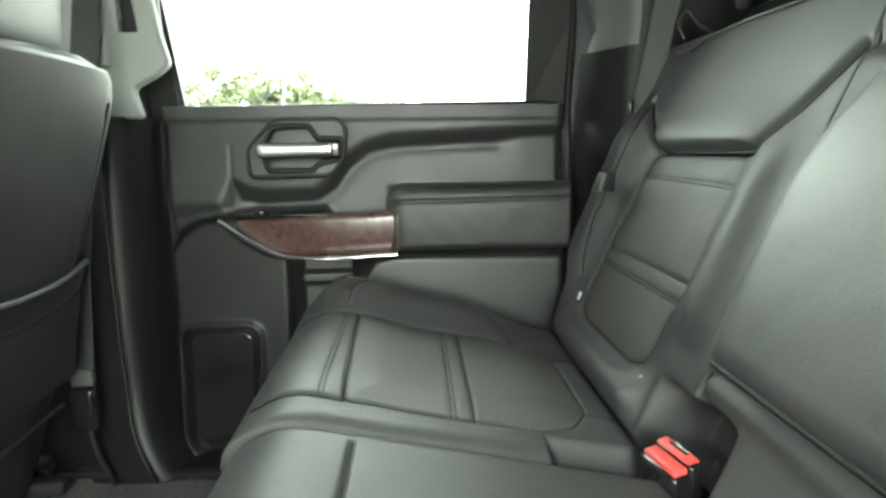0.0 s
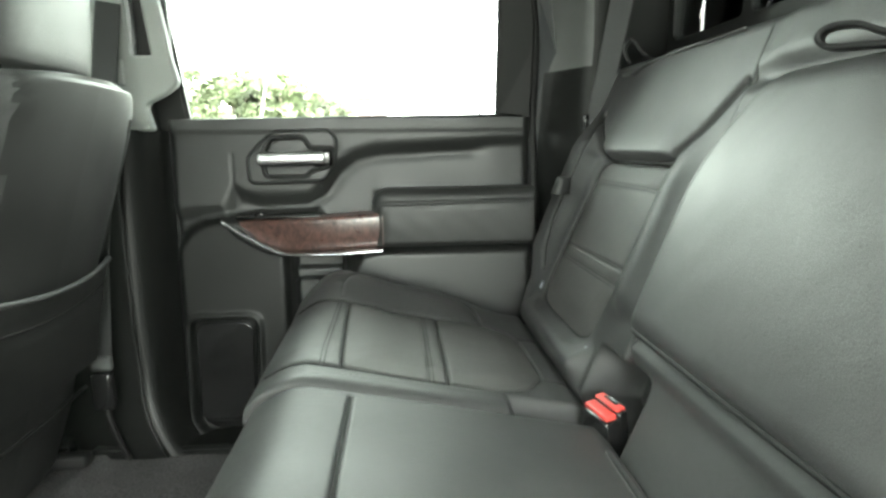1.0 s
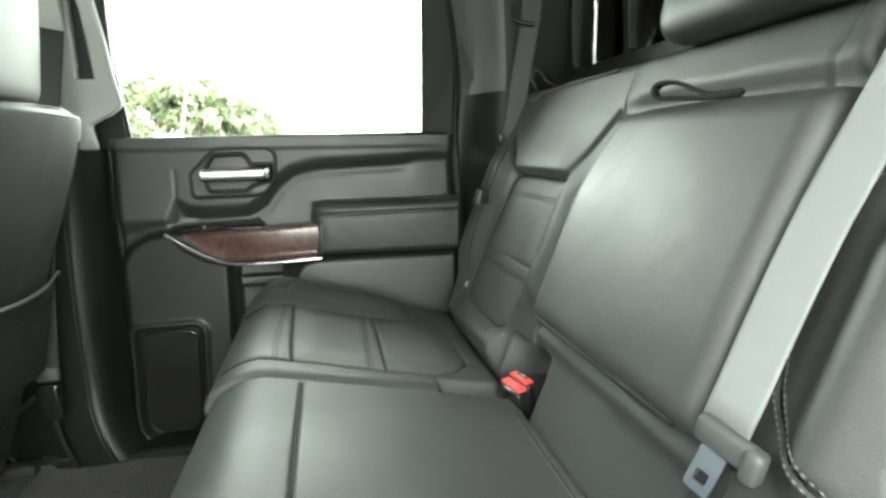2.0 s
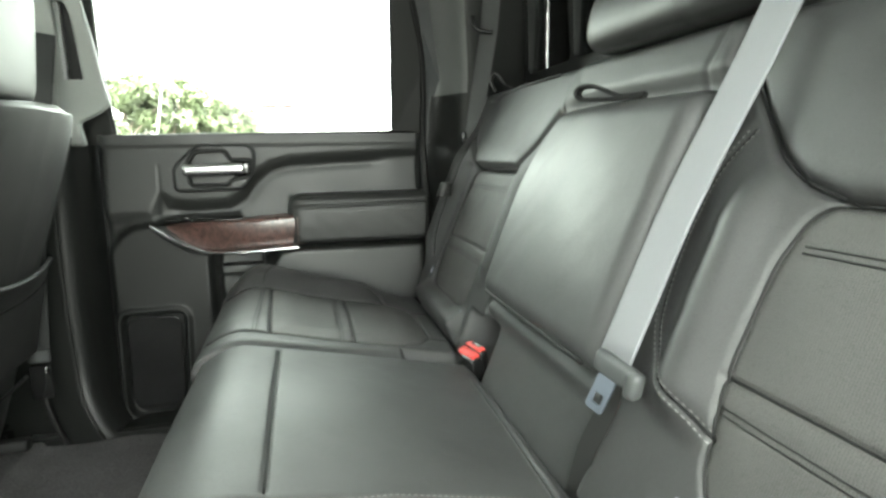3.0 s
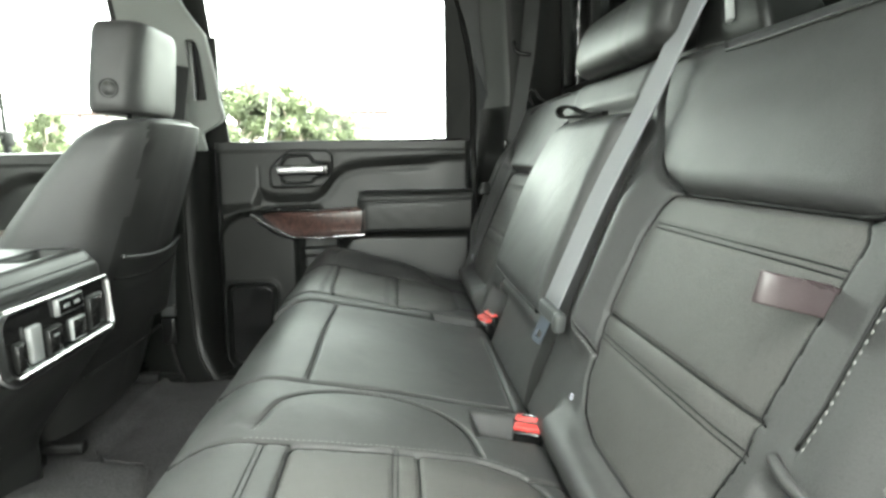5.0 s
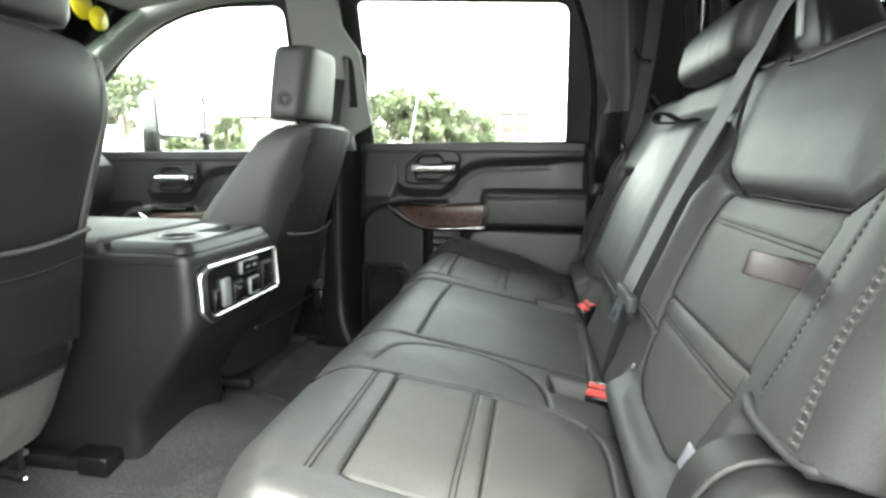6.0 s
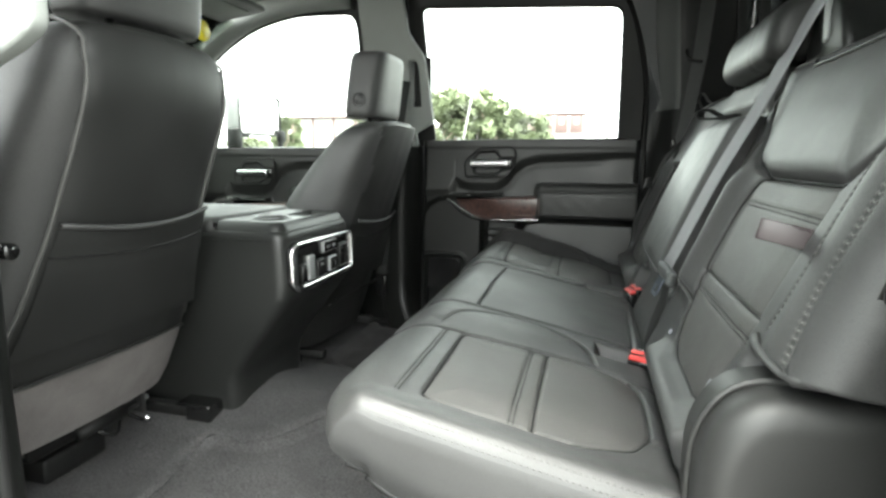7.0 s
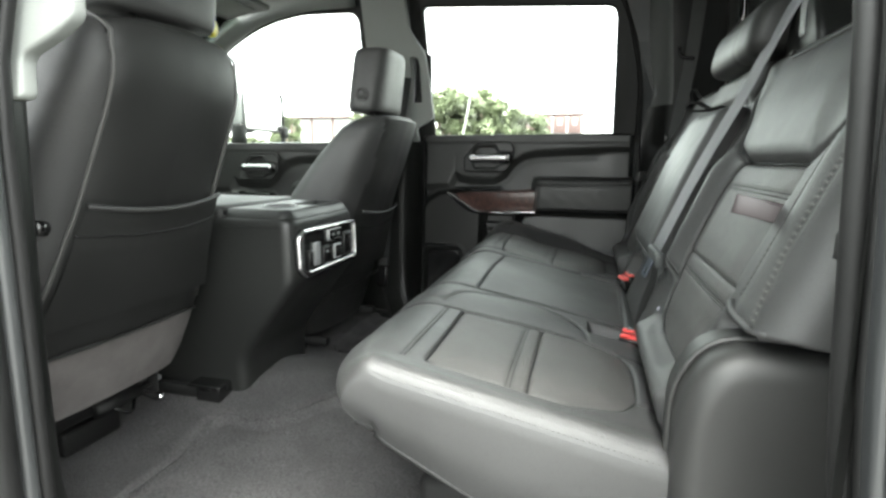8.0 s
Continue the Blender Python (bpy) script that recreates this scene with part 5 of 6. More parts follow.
plate("window_glass", rounded([(0.045, 0.84), (0.765, 0.84), (0.755, 1.30), (0.02, 1.335)], 0.03), [], 0.004, GLASS, od, lambda u, v, d: on_door(u, v, d + 0.03 - lean(v)), 0.0002).visible_shadow = False
plate("outer_panel", rounded([(-0.02, -0.08), (0.80, -0.08), (0.86, 0.40), (0.86, 0.83), (-0.02, 0.83)], 0.03), [], 0.03, PAINT, od, lambda u, v, d: on_door(u, v, d + 0.085), 0.008, "dark painted outer skin")

# ---- front seats ----
def front_seat(yc, dx, dz, slope, label):
    s = thing("bucket_seat", (-0.9 + dx, yc, 0.12), label, "car seat", "front seats")
    # backrest: rings up the leaning back; the rear face lies on x = xb(z)
    bend = 0.055 if yc < C else 0.0
    xb = lambda z: -0.680 + dx + slope * (z - 0.65) - bend * max(0.0, (z - 0.84) / 0.14) ** 2
    x_head = -0.680 + dx + slope * 0.33
    zs = [0.255, 0.29, 0.37, 0.45, 0.55, 0.65, 0.75, 0.84, 0.90, 0.935, 0.96, 0.975, 0.980]
    hw = [0.215, 0.240, 0.258, 0.262, 0.256, 0.250, 0.244, 0.238, 0.228, 0.214, 0.190, 0.150, 0.090]
    if yc < C:
        hw = [0.215, 0.240, 0.258, 0.260, 0.252, 0.242, 0.230, 0.216, 0.203, 0.190, 0.170, 0.135, 0.080]
    dp = [0.110, 0.160, 0.215, 0.270, 0.300, 0.285, 0.250, 0.205, 0.170, 0.152, 0.128, 0.092, 0.045]
    zf = np.linspace(0, len(zs) - 1, 52)
    Z, HW, DPT = (np.interp(zf, range(len(zs)), v) for v in (zs, hw, dp))
    n = 64
    lo_cut = 0.40
    sw = lambda z: np.interp(z, [0.40, 0.45, 0.54, 0.65, 0.77, 0.89, 0.98], [0.235, 0.215, 0.188, 0.168, 0.160, 0.155, 0.155])
    rows = []
    for z, w, t in zip(Z, HW, DPT):
        ring = []
        for j in range(n):
            q = 2 * math.pi * j / n
            c, sn = math.cos(q), math.sin(q)
            low = float(step(np.array(-z), -0.66, -0.44)) if yc < C else 0.0
            x = t * 0.5 * math.copysign(abs(c) ** (0.55 - 0.18 * low), c)
            y = w * math.copysign(abs(sn) ** (0.62 - 0.20 * low), sn)
            bulge = 0.016 * max(0, c) * math.cos(min(1, abs(y) / 0.27) * math.pi / 2)
            seam = math.exp(-((abs(y) - sw(z)) / 0.004) ** 2) * 0.005 * (c > 0.2)
            ring.append((xb(z) - t * 0.5 + x + bulge - seam - 0.012 * (t < 0.1), yc + y, z + dz))
        rows.append(ring)
    A = np.array(rows)
    A = np.concatenate([A, A[:, :1]], 1)
    zc = (A[:-1, :-1, 2] + A[1:, 1:, 2]) / 2 - dz
    yc_ = np.abs((A[:-1, :-1, 1] + A[1:, 1:, 1]) / 2 - yc)
    xc = (A[:-1, :-1, 0] + A[1:, 1:, 0]) / 2
    rear = xc > np.array([xb(z) for z in zc.ravel()]).reshape(zc.shape) - 0.03
    reg = np.zeros(zc.shape, int)
    reg[rear & (yc_ < sw(zc))] = 1
    reg[zc < lo_cut] = 2
    body = sheet("backrest", A, LEATHER, s, "", reg, 0)
    sheet("back_panel", A, VINYL, body, "black vinyl back panel", reg, 1)
    # the passenger's felt skirt takes black vinyl to imitate its shade
    sheet("lower_skirt", A, FELT if yc < C else VINYL, body, "grey felt lower skirt" if yc < C else "lower skirt, felt coloured dark for the shade there", reg, 2)
    mesh("top_cap", A[-1][:-1], [tuple(range(n))], LEATHER, body)
    def rear_x(z, y):
        w, t = float(np.interp(z, zs, hw)), float(np.interp(z, zs, dp))
        low = float(step(np.array(-z), -0.66, -0.44)) if yc < C else 0.0
        sn = min(0.98, y / w) ** (1 / (0.62 - 0.20 * low))
        c = math.sqrt(1 - sn * sn)
        return xb(z) - t * 0.5 * (1 - c ** (0.55 - 0.18 * low)) + 0.016 * c * math.cos(min(1, y / 0.27) * math.pi / 2) - 0.001

    # map pocket: a bowed flap with a hemmed upper edge
    us = np.linspace(-1, 1, 40)
    G = []
    for k in np.linspace(0, 1, 14):
        z = 0.655 - 0.20 * k
        G.append([(xb(z) + 0.020 * math.cos(u * 1.45) ** 0.8 * (1 - 0.55 * k) + 0.013 - 0.004 * math.exp(-((k - 0.22) / 0.04) ** 2), yc + u * (sw(z) - 0.002), z + dz + 0.016 * u * u * (1 - k)) for u in us])
    pk = sheet("map_pocket", np.array(G), VINYL, body, "map pocket flap")
    tube("pocket_hem", [(p[0] + 0.001, p[1], p[2]) for p in G[0]], 0.005, LEATHER, pk)
    tube("hem_seam", [(p[0] + 0.0005, p[1], p[2]) for p in G[3]], 0.0022, RUBBER, pk)
    for sg in ((-1, 1) if yc < C else (1,)):
        run = [(rear_x(z, sw(z)), yc + sg * (sw(z) + 0.001), z + dz) for z in np.linspace(0.42, 0.925, 24)]
        if yc < C:
            run += [(xb(z) - 0.010 - q, yc + sg * y, z + dz) for z, y, q in ((0.945, 0.155, -0.006), (0.958, 0.155, 0.004), (0.968, 0.155, 0.018), (0.976, 0.154, 0.040))]
        # the driver's piping is coloured paler for the light it catches
        tube("piping", run, 0.0036 if yc < C else 0.0025, PIPING if yc < C else VINYL, body)
    tube("hem", [(xb(lo_cut) + 0.004 + 0.016 * math.cos(min(1, abs(y) / 0.27) * math.pi / 2), yc + y, lo_cut + dz) for y in np.linspace(-0.20, 0.20, 20)], 0.004, VINYL, body)
    # head restraint
    h0 = 0.992 + dz
    big = 1.0 if yc < C else 1.065
    rings = []
    for z in np.concatenate([np.linspace(0, 0.02, 5), np.linspace(0.04, 0.15, 8), np.linspace(0.165, 0.185, 6)]):
        e = min((z + 0.004) / 0.03, (0.189 - z) / 0.03, 1.0)
        k = math.sqrt(max(0.02, 1 - (1 - e) ** 2))
        cx = x_head - 0.108 + 0.13 * z
        rings.append([(x, y, zz) for x, y, zz in superring(cx, yc, h0 + z * big, (0.062 + 0.02 * z) * (0.8 + 0.2 * k), big * (0.132 - 0.07 * z - 0.06 * max(0, z - 0.09)) * (0.88 + 0.12 * k), 3.4, 44)])
    hd = loft("head_restraint", rings, LEATHER, s, "black leather head restraint")
    for sg in (-1, 1):
        part("post", cyl((x_head - 0.09, yc + sg * 0.06, 0.93 + dz), (x_head - 0.095, yc + sg * 0.06, 1.0 + dz), 0.0065), STEEL, hd)
    side = -1 if yc > C else 1
    cbx, cbz = x_head - 0.098, h0 + 0.050
    part("release_button", cyl((cbx, yc + side * 0.122 * big, cbz), (cbx, yc + side * 0.130 * big, cbz), 0.017, 0.015, 24), LEATHER, hd, "round release button")
    tube("button_ring", [(cbx + 0.020 * math.cos(q), yc + side * 0.128 * big, cbz + 0.020 * math.sin(q)) for q in np.linspace(0, 2 * math.pi, 25)[:-1]], 0.0022, PLASTIC, hd, closed=True)
    # seat cushion in front of the backrest, on its tracks
    rings = []
    for z, w, l in ((0.26, 0.22, 0.22), (0.29, 0.25, 0.26), (0.36, 0.262, 0.275), (0.42, 0.255, 0.27), (0.45, 0.23, 0.25), (0.46, 0.16, 0.20)):
        rings.append(superring(xb(0.4) - 0.40, yc, z + dz * 0.6, l, w, 4.5, 44, -0.12))
    loft("seat_cushion", rings, LEATHER, s, "black leather seat cushion")
    for sg in (-1, 1):
        inn = 0.075 if yc < C and sg > 0 else 0.0
        rail = part("seat_rail", box(-1.02 + dx, yc + sg * 0.205 + inn, 0.146, 0.50, 0.030, 0.028, 0.006), RUBBER, s, "black steel seat rail")
        wide = 1.0 if yc < C else 0.5
        part("rail_cover", join(box(-0.800 + dx * 0.4, yc + sg * 0.258 + inn * 0.5, 0.142, 0.070 * wide, 0.066 * wide, 0.052 * wide, 0.005, 2), box(-0.815 + dx * 0.4, yc + sg * 0.260 + inn * 0.5, 0.165, 0.09 * wide, 0.074 * wide, 0.008, 0.003)), GLOSS, rail, "black plastic rail end cover")
        part("bolt", cyl((-0.86 + dx, yc + sg * 0.17, 0.165), (-0.86 + dx, yc + sg * 0.17, 0.180), 0.007, 0.006), CHROME, rail, "bright bolt head")
        part("bracket", join(box(-0.93 + dx, yc + sg * 0.19, 0.220, 0.09, 0.012, 0.09, 0.003), box(-0.92 + dx, yc + sg * 0.17, 0.196, 0.05, 0.04, 0.012, 0.003), cyl((-0.90 + dx, yc + sg * 0.20, 0.24), (-0.90 + dx, yc + sg * 0.16, 0.24), 0.012)), STEEL, rail)
    part("cross_bar", cyl((-0.92 + dx, yc - 0.19, 0.205), (-0.92 + dx, yc + 0.19, 0.205), 0.010), RUBBER, s)
    if yc < C:
        part("track_motor", join(box(-1.0 + dx, yc + 0.045, 0.135, 0.14, 0.15, 0.055, 0.008), box(-1.0 + dx, yc + 0.045, 0.166, 0.09, 0.07, 0.012, 0.003)), RUBBER, s, "black track motor on the floor")
        wire = smooth_path([(-0.90, yc + 0.05, 0.20), (-0.87, yc + 0.09, 0.17), (-0.90, yc + 0.14, 0.19), (-0.88, yc + 0.18, 0.16)], 5)
        tube("wire", wire, 0.004, GLOSS, s, "black wire loop")
        part("plug", box(-0.900, yc + 0.20, 0.205, 0.02, 0.024, 0.012, 0.003), SILVER_GREY, s, "pale wire plug")
    part("motor", join(box(-0.95 + dx, yc - 0.02, 0.215, 0.10, 0.12, 0.06, 0.01), cyl((-0.90 + dx, yc + 0.02, 0.20), (-0.90 + dx, yc + 0.14, 0.20), 0.018)), RUBBER, s)
    if yc < C:
        part("recliner_lever", join(box(xb(0.64) - 0.03, yc - 0.252 * (1 if yc < C else -1), 0.655 + dz, 0.035, 0.012, 0.05, 0.004), cyl((xb(0.64) + 0.005, yc - 0.25 * (1 if yc < C else -1), 0.645 + dz), (xb(0.64) + 0.03, yc - 0.25 * (1 if yc < C else -1), 0.645 + dz), 0.012)), GLOSS, s, "black folding lever")
    return s


front_seat(-0.186, 0.0, 0.0, 0.40, "black leather driver's seat with map pocket and grey felt skirt")
front_seat(0.755, 0.080, -0.090, 0.34, "black leather front passenger seat with head restraint")

# ---- centre console ----
con = thing("centre_console", (-0.95, 0.305, 0.12), "black centre console with chrome-framed rear panel and cup holder", "console")
y0, y1, cr = 0.105, 0.470, 0.036
rings = []
for z in np.concatenate([np.linspace(0.13, 0.26, 8), np.linspace(0.28, 0.44, 8), np.linspace(0.45, 0.585, 6), [0.592, 0.598, 0.603]]):
    xr = float(np.interp(z, [0.13, 0.215, 0.235, 0.262, 0.425, 0.44, 0.455, 0.61], [-0.722, -0.722, -0.714, -0.698, -0.572, -0.562, -0.556, -0.560]))
    inset = 0.006 * max(0.0, (z - 0.585) / 0.018) ** 2
    ya = float(np.interp(z, [0.13, 0.45], [0.132, y0])) + inset
    rings.append([(u, v, z) for u, v in rounded([(-1.50, ya), (xr - inset, ya), (xr - inset, y1 - inset), (-1.50, y1 - inset)], [0.004, cr, cr, 0.004], 8)])
loft("body", rings, PLASTIC_SOFT, con)
tube("cap_seam", [(-0.75, y0 - 0.0003, 0.583), (-0.62, y0 - 0.0003, 0.583)] + [(-0.5590 - cr + cr * math.sin(q), y0 + cr - cr * math.cos(q), 0.583) for q in np.linspace(0.1, 1.5, 9)] + [(-0.5590, 0.30, 0.583), (-0.5590, y1 - cr, 0.583)], 0.0012, RUBBER, con, n=6)
# upper cap with cup holder wells, and the lid in front of it
gx, gy = np.linspace(-0.742, -0.566, 60), np.linspace(y0 + 0.006, y1 - 0.006, 84)
X, Y = np.meshgrid(gx, gy, indexing="ij")
narrow = cr - np.sqrt(np.maximum(0, cr ** 2 - np.clip(X - gx[-1] + cr, 0, cr) ** 2))
Y = (y0 + y1) / 2 + (Y - (y0 + y1) / 2) * (1 - narrow / (gy[-1] - gy[0]) * 2)
cup = np.hypot(X + 0.640, (Y - 0.198)) - 0.036
cup2 = np.maximum(np.abs(X + 0.628) - 0.030, np.abs(Y - 0.355) - 0.068)
zt = 0.626 - 0.045 * step(-cup, -0.004, 0.010) - 0.045 * step(-cup2, -0.004, 0.008) + 0.004 * np.exp(-((cup - 0.006) / 0.006) ** 2)
corner = np.hypot(np.clip(X - gx[-1] + cr, 0, 1), np.clip(np.maximum(gy[0] + cr - Y, Y - gy[-1] + cr), 0, 1))
ed = np.minimum(np.minimum(Y - gy[0], gy[-1] - Y), np.minimum(gx[-1] - X, cr - corner))
zt = zt - 0.022 * (1 - np.clip(ed / 0.020, 0, 1)) ** 2
cap = sheet("upper_cap", np.stack([X, Y, zt], -1), PLASTIC_SOFT, con, "charcoal cap with cup holder wells")
tube("cup_ring", [(-0.640 + 0.038 * math.cos(q), 0.198 + 0.038 * math.sin(q), 0.630) for q in np.linspace(0, 2 * math.pi, 33)[:-1]], 0.0022, SILVER_GREY, cap, closed=True)
part("lid", box(-1.026, (y0 + y1) / 2, 0.613, 0.56, y1 - y0 + 0.004, 0.042, 0.018, 4), LEATHER, con, "padded leather lid")
part("lid_gap", box(-0.744, (y0 + y1) / 2, 0.616, 0.006, y1 - y0 - 0.012, 0.012, 0.001), RUBBER, con)
# rear panel, wrapped a little round the near corner
px = -0.548


def on_panel(u, v, d):
    a = min(max(0.0, y0 + cr - u), cr * 0.95)
    return (px + d - 0.03 * (v - 0.5) - cr + math.sqrt(cr * cr - a * a), u, v)


fr_o = rounded([(0.122, 0.478), (0.146, 0.454), (0.440, 0.456), (0.449, 0.466), (0.449, 0.572), (0.142, 0.577), (0.121, 0.558)], [0.012, 0.014, 0.010, 0.008, 0.012, 0.012, 0.012])
fr_i = rounded([(0.141, 0.484), (0.156, 0.470), (0.434, 0.470), (0.443, 0.476), (0.443, 0.567), (0.154, 0.567), (0.140, 0.553)], [0.010, 0.012, 0.008, 0.006, 0.010, 0.010, 0.010])
rp = plate("panel_frame", fr_o, [fr_i], 0.014, CHROME, con, on_panel, 0.004, "satin chrome frame")
plate("rear_panel", fr_o, [], 0.010, GLOSS, con, lambda u, v, d: on_panel(u, v, d - 0.006), 0.003, "gloss black panel")
for u, v, su, sv, mt, lab in ((0.315, 0.546, 0.078, 0.030, SILVER_GREY, "outlined usb socket plate"), (0.214, 0.506, 0.030, 0.060, SILVER_GREY, "pale vent vane"), (0.333, 0.496, 0.042, 0.040, SILVER_GREY, "pale power outlet cover"), (0.395, 0.510, 0.050, 0.066, PLASTIC, "black switch block"), (0.176, 0.496, 0.022, 0.048, PLASTIC, "black vent vane"), (0.262, 0.496, 0.040, 0.048, PLASTIC, "black vent vane")):
    pc = part("module", box(px - 0.001, u, v, 0.010, su, sv, 0.003, 2), mt, rp, lab)
    if lab != "pale vent vane":
        part("module_face", box(px + 0.0035, u, v, 0.003, su * 0.90, sv * 0.84, 0.001, 1), GLOSS, pc)
for u in (0.300, 0.330):
    part("port", box(px + 0.0050, u, 0.546, 0.002, 0.016, 0.006, 0.0005, 1), SILVER_GREY, rp)
part("symbol", box(px + 0.0050, 0.262, 0.505, 0.002, 0.014, 0.004, 0.001, 1), SILVER_GREY, rp)

# overhead console and sun visor, hanging tag by the mirror
oh = thing("overhead_lamp_panel", (-0.95, 0.45, 1.36), "grey overhead lamp panel set in the headliner", "lamp panel")
part("surround", box(-0.98, 0.42, 1.350, 0.30, 0.22, 0.03, 0.012, 3), PLASTIC, oh)
part("lens", box(-0.96, 0.44, 1.333, 0.10, 0.10, 0.008, 0.003), WHITE, oh, "pale lamp lens")
vis = thing("sun_visor", (-1.2, 0.75, 1.3), "grey cloth sun visor folded against the headliner", "sun visor")
part("flap", box(-1.20, 0.72, 1.312, 0.20, 0.46, 0.022, 0.010, 3, Matrix.Rotation(radians(-8), 3, "Y")), PLASTIC_TRIM, vis)
part("mirror_cover", box(-1.20, 0.78, 1.299, 0.12, 0.24, 0.006, 0.003, 2, Matrix.Rotation(radians(-8), 3, "Y")), HEADLINER, vis, "pale vanity mirror cover")
hang = thing("hanging_tag", (-1.04, 0.50, 1.15), "bright yellow plastic tag hanging by the sun visor", "tag")
part("disc", cyl((-1.043, 0.500, 1.152), (-1.037, 0.500, 1.152), 0.030, 0.030, 20), YELLOW, hang)
part("disc", cyl((-1.049, 0.455, 1.175), (-1.043, 0.455, 1.175), 0.034, 0.034, 20), YELLOW, hang)
tube("cord", [(-1.04, 0.50, 1.18), (-1.042, 0.48, 1.25), (-1.045, 0.47, 1.345)], 0.0015, RUBBER, hang)

# door mirror outside
mi = thing("door_mirror", (-1.45, 1.35, 0.85), "tall towing door mirror in a dark housing", "mirror")
# dark housing given a pale colour to imitate glare
part("housing", box(-1.495, 1.425, 0.972, 0.085, 0.350, 0.186, 0.035, 4), SILVER_GREY, mi, "housing coloured pale for the glare on it")
part("mirror_glass", box(-1.449, 1.425, 0.976, 0.006, 0.336, 0.180, 0.002), MIRROR, mi, "upper mirror glass")
tube("rim", [(-1.446, 1.425 + a, 0.972 + b) for a, b in rounded([(-0.172, -0.090), (0.172, -0.090), (0.172, 0.098), (-0.172, 0.098)], 0.028)], 0.0045, RUBBER, mi, closed=True)
part("marker", join(box(-1.446, 1.600, 0.880, 0.034, 0.046, 0.060, 0.012, 3), box(-1.446, 1.592, 0.845, 0.022, 0.026, 0.05, 0.008, 2)), RUBBER, mi, "black lower corner cap")
part("arm", join(box(-1.48, 1.30, 0.885, 0.05, 0.10, 0.04, 0.012), box(-1.48, 1.255, 0.86, 0.07, 0.04, 0.10, 0.015)), PLASTIC, mi)

# ---- outside ----
ASPHALT = mat("pale_asphalt", (0.11, 0.108, 0.104), 0.9, 0, 0.15, 0.4, 0.2, 40, 0.3, 0.03)
LEAF = mat("green_leaves", (0.086, 0.103, 0.052), 0.6, 0, 0.5, 1.2, 0.2, 12, 0, 0.05)
BARK = mat("pale_bark", (0.22, 0.19, 0.15), 0.85, 0, 0.2, 6, 0.3, 30, 0.4)
STUCCO = mat("white_stucco", (0.26, 0.255, 0.25), 0.9, 0, 0.06, 1.5, 0.05, 40, 0.2)
BRICKRED = mat("dull_red_paint", (0.115, 0.070, 0.066), 0.8, 0, 0.15, 2, 0.1, 30)
GROUND = -0.95
gx, gy = np.linspace(-1500, 1500, 41), np.linspace(-1500, 1500, 41)
X, Y = np.meshgrid(gx, gy, indexing="ij")
tagged(sheet("ground", np.stack([X, Y, GROUND + 0 * X], -1), ASPHALT), "pale asphalt car park stretching to the horizon", "ground", kind="structure")


def tree(x, y, height, radius, seed, label):
    rng = random.Random(seed)
    t = thing("tree", (x, y, GROUND), label, "tree", "far trees")
    base = Vector((x, y, GROUND))
    pts = [base, base + Vector((0.1, 0, height * 0.3)), base + Vector((-0.1, 0.1, height * 0.6))]
    tube("trunk", smooth_path(pts, 5), 0.16, BARK, t, n=10)
    V, F = [], []
    clumps = []
    for i in range(34):
        a, e = rng.uniform(0, 6.283), rng.uniform(-0.35, 1.0)
        r = radius * math.sqrt(rng.uniform(0.1, 1.0))
        c = base + Vector((r * math.cos(a), r * math.sin(a) * 0.7, height * (0.60 + 0.36 * e * (1 - 0.30 * (r / radius) ** 2))))
        clumps.append((c, radius * rng.uniform(0.16, 0.34)))
    for i, (c, r) in enumerate(clumps[:9]):
        tube("limb", smooth_path([base + Vector((0, 0, height * 0.35)), base.lerp(c, 0.6) + Vector((0, 0, height * 0.15)), c], 4), 0.05, BARK, t, n=6)
    for c, r in clumps:
        for k in range(240):
            d = Vector((rng.gauss(0, 1), rng.gauss(0, 1), rng.gauss(0, 1))).normalized() * r * rng.uniform(0.5, 1.1)
            p = c + Vector((d.x, d.y, d.z * 0.75))
            u = Vector((rng.gauss(0, 1), rng.gauss(0, 1), rng.gauss(0, 1))).normalized()
            w = u.orthogonal().normalized()
            L = rng.uniform(0.09, 0.20)
            n = len(V)
            V += [p - u * L, p + w * L * 0.45, p + u * L, p - w * L * 0.45]
            F.append((n, n + 1, n + 2, n + 3))
    mesh("crown", V, F, LEAF, t, "uneven leafy crown", False)
    return t


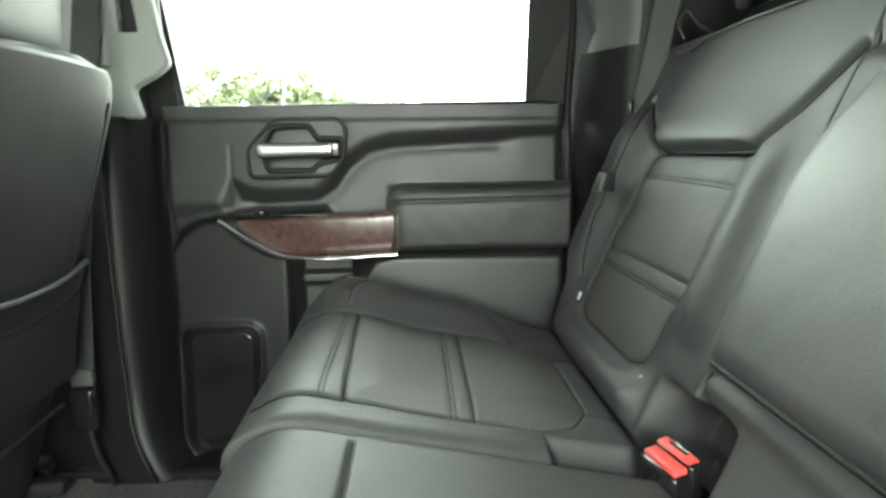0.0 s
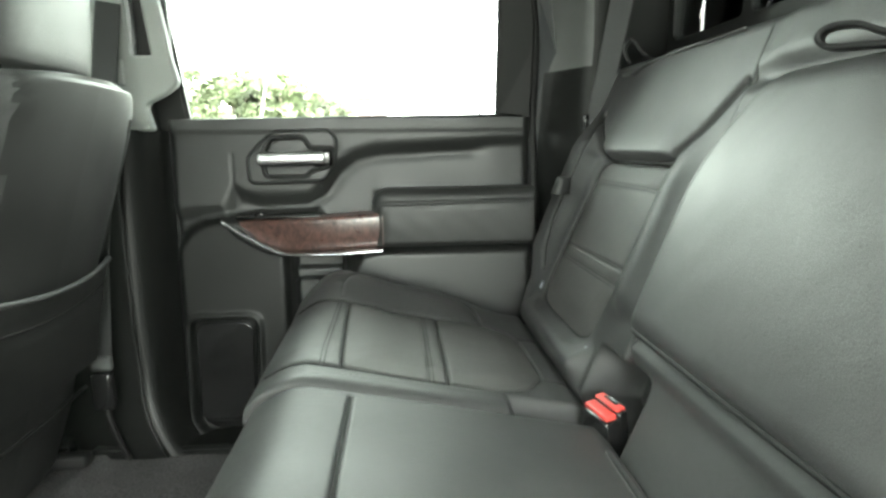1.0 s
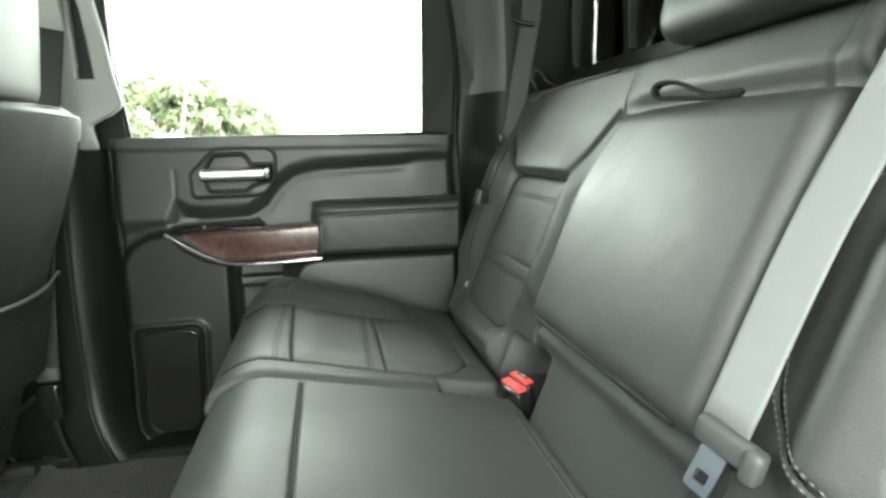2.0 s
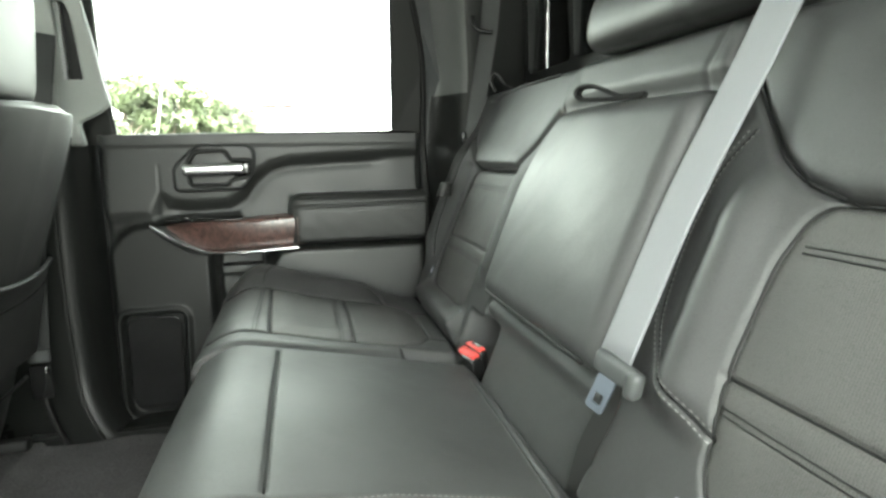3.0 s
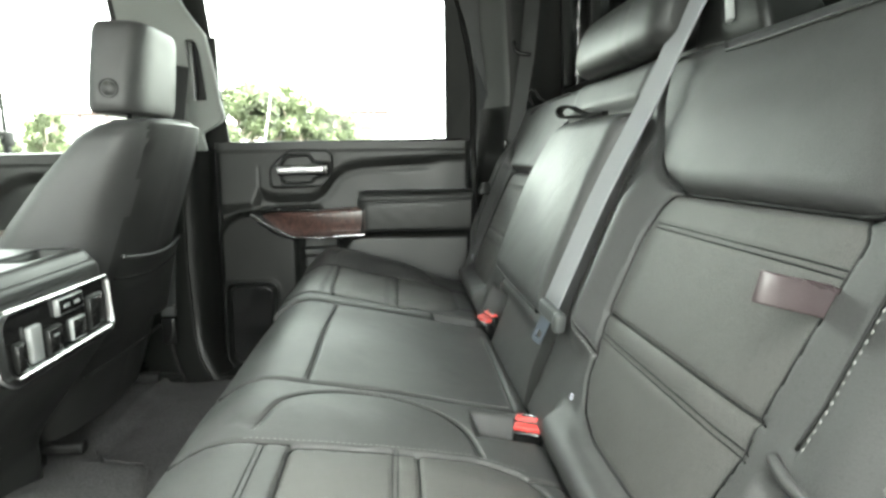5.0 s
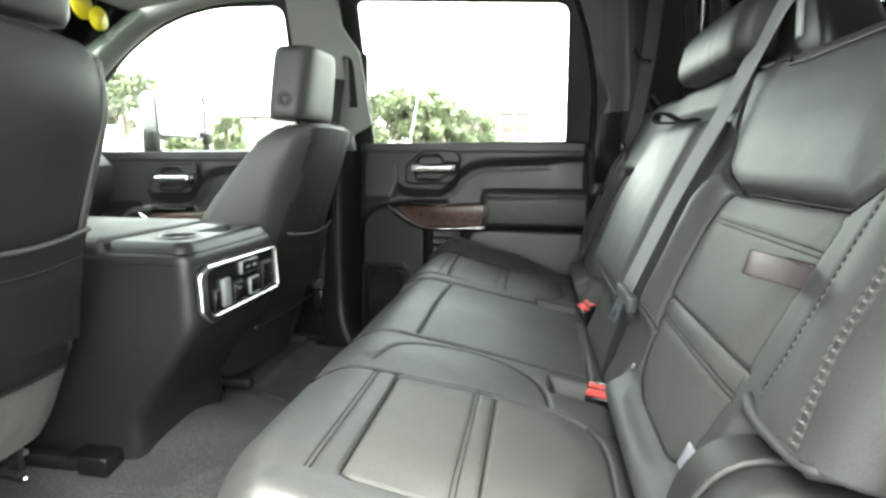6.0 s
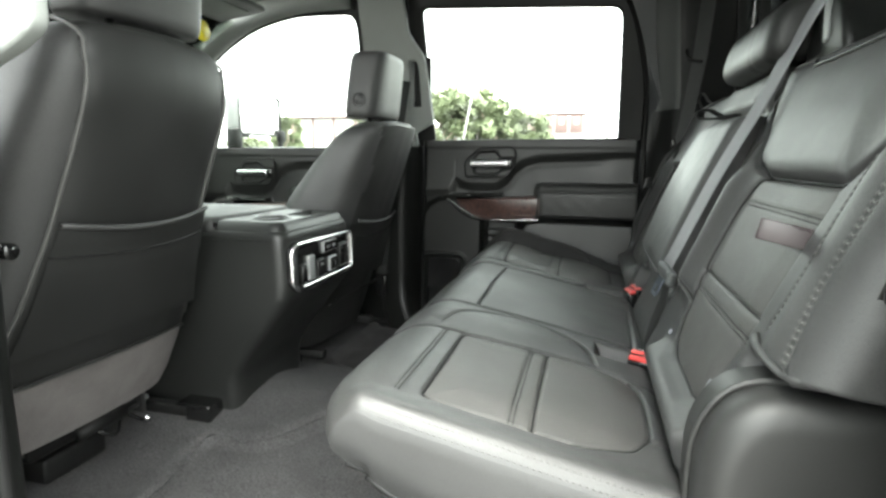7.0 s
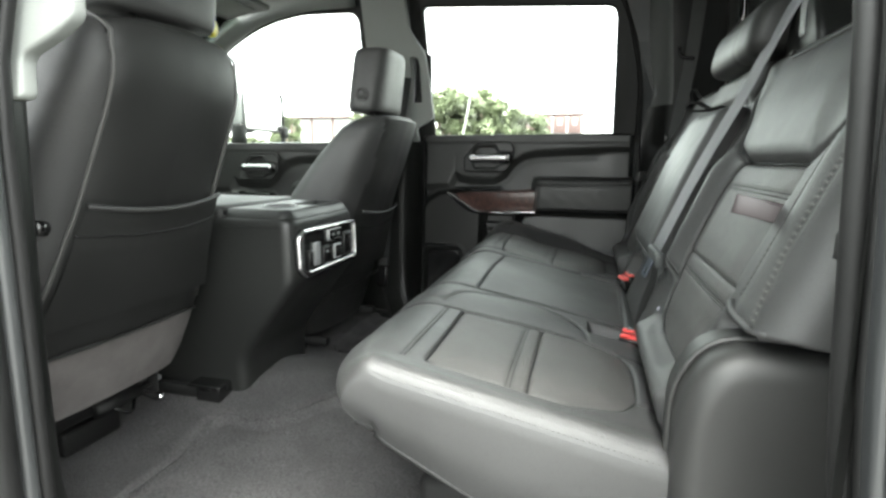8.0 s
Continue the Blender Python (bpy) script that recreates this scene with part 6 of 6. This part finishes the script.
tree(-7.7, 27.0, 5.7, 1.8, 1, "leafy green tree at the edge of the car park")
tree(-6.0, 28.5, 5.5, 1.7, 2, "rounded green tree with dense foliage")
tree(-4.7, 28.0, 5.0, 1.5, 7, "spreading green tree with gaps in its crown")
tree(-3.4, 29.0, 4.2, 1.4, 3, "low green tree beside a pale building")
tree(-2.4, 29.5, 3.2, 1.0, 8, "low green bush before a pale building")
tree(-10.4, 27.0, 4.6, 2.2, 4, "leafy green tree at the edge of the car park")
tree(-28.0, 27.0, 6.5, 2.6, 5, "tall green tree beyond the front passenger window")
tree(-22.8, 27.5, 7.2, 1.8, 6, "tall green tree beyond the front passenger window")
tree(-19.2, 27.5, 2.9, 1.2, 9, "low green bush beyond the front passenger window")
tree(-16.2, 27.0, 4.1, 0.8, 10, "slim green tree beside a low white building")
pole = thing("lamp_post", (-5.4, 26.0, GROUND), "thin pale leaning lamp post before the trees", "lamp post")
tube("post", [(-6.5, 26.0, GROUND), (-5.62, 26.0, 3.75)], 0.035, STUCCO, pole)
part("head", box(-5.52, 26.0, 3.75, 0.32, 0.12, 0.07, 0.02), STUCCO, pole)
bd = thing("building", (-2.5, 40.0, GROUND), "distant flat building with red and white panels", "building")
part("wall", box(-2.6, 41.0, 1.35, 4.3, 2.0, 4.6, 0.02), STUCCO, bd)
part("roof", box(-2.6, 41.0, 3.95, 4.5, 2.2, 0.10, 0.02), BRICKRED, bd)
for i in range(4):
    pn = part("panel", box(-4.15 + 1.04 * i, 39.98, 3.22, 0.90, 0.08, 1.22, 0.02), BRICKRED, bd, "dull red wall panel")
    part("window", box(-4.15 + 1.04 * i, 39.93, 3.40, 0.34, 0.05, 0.50, 0.02), STUCCO, pn)
hs = thing("house", (-17.0, 33.0, GROUND), "low white building with a dull red roof edge and piers", "building")
part("wall", box(-17.0, 34.0, 1.17, 5.2, 2.0, 4.24, 0.02), STUCCO, hs)
part("roof", box(-17.0, 34.0, 3.36, 5.4, 2.3, 0.14, 0.02), BRICKRED, hs)
for i in range(4):
    part("pier", box(-19.3 + 1.5 * i, 32.97, 1.17, 0.16, 0.08, 4.24, 0.02), BRICKRED, hs, "dull red wall pier")
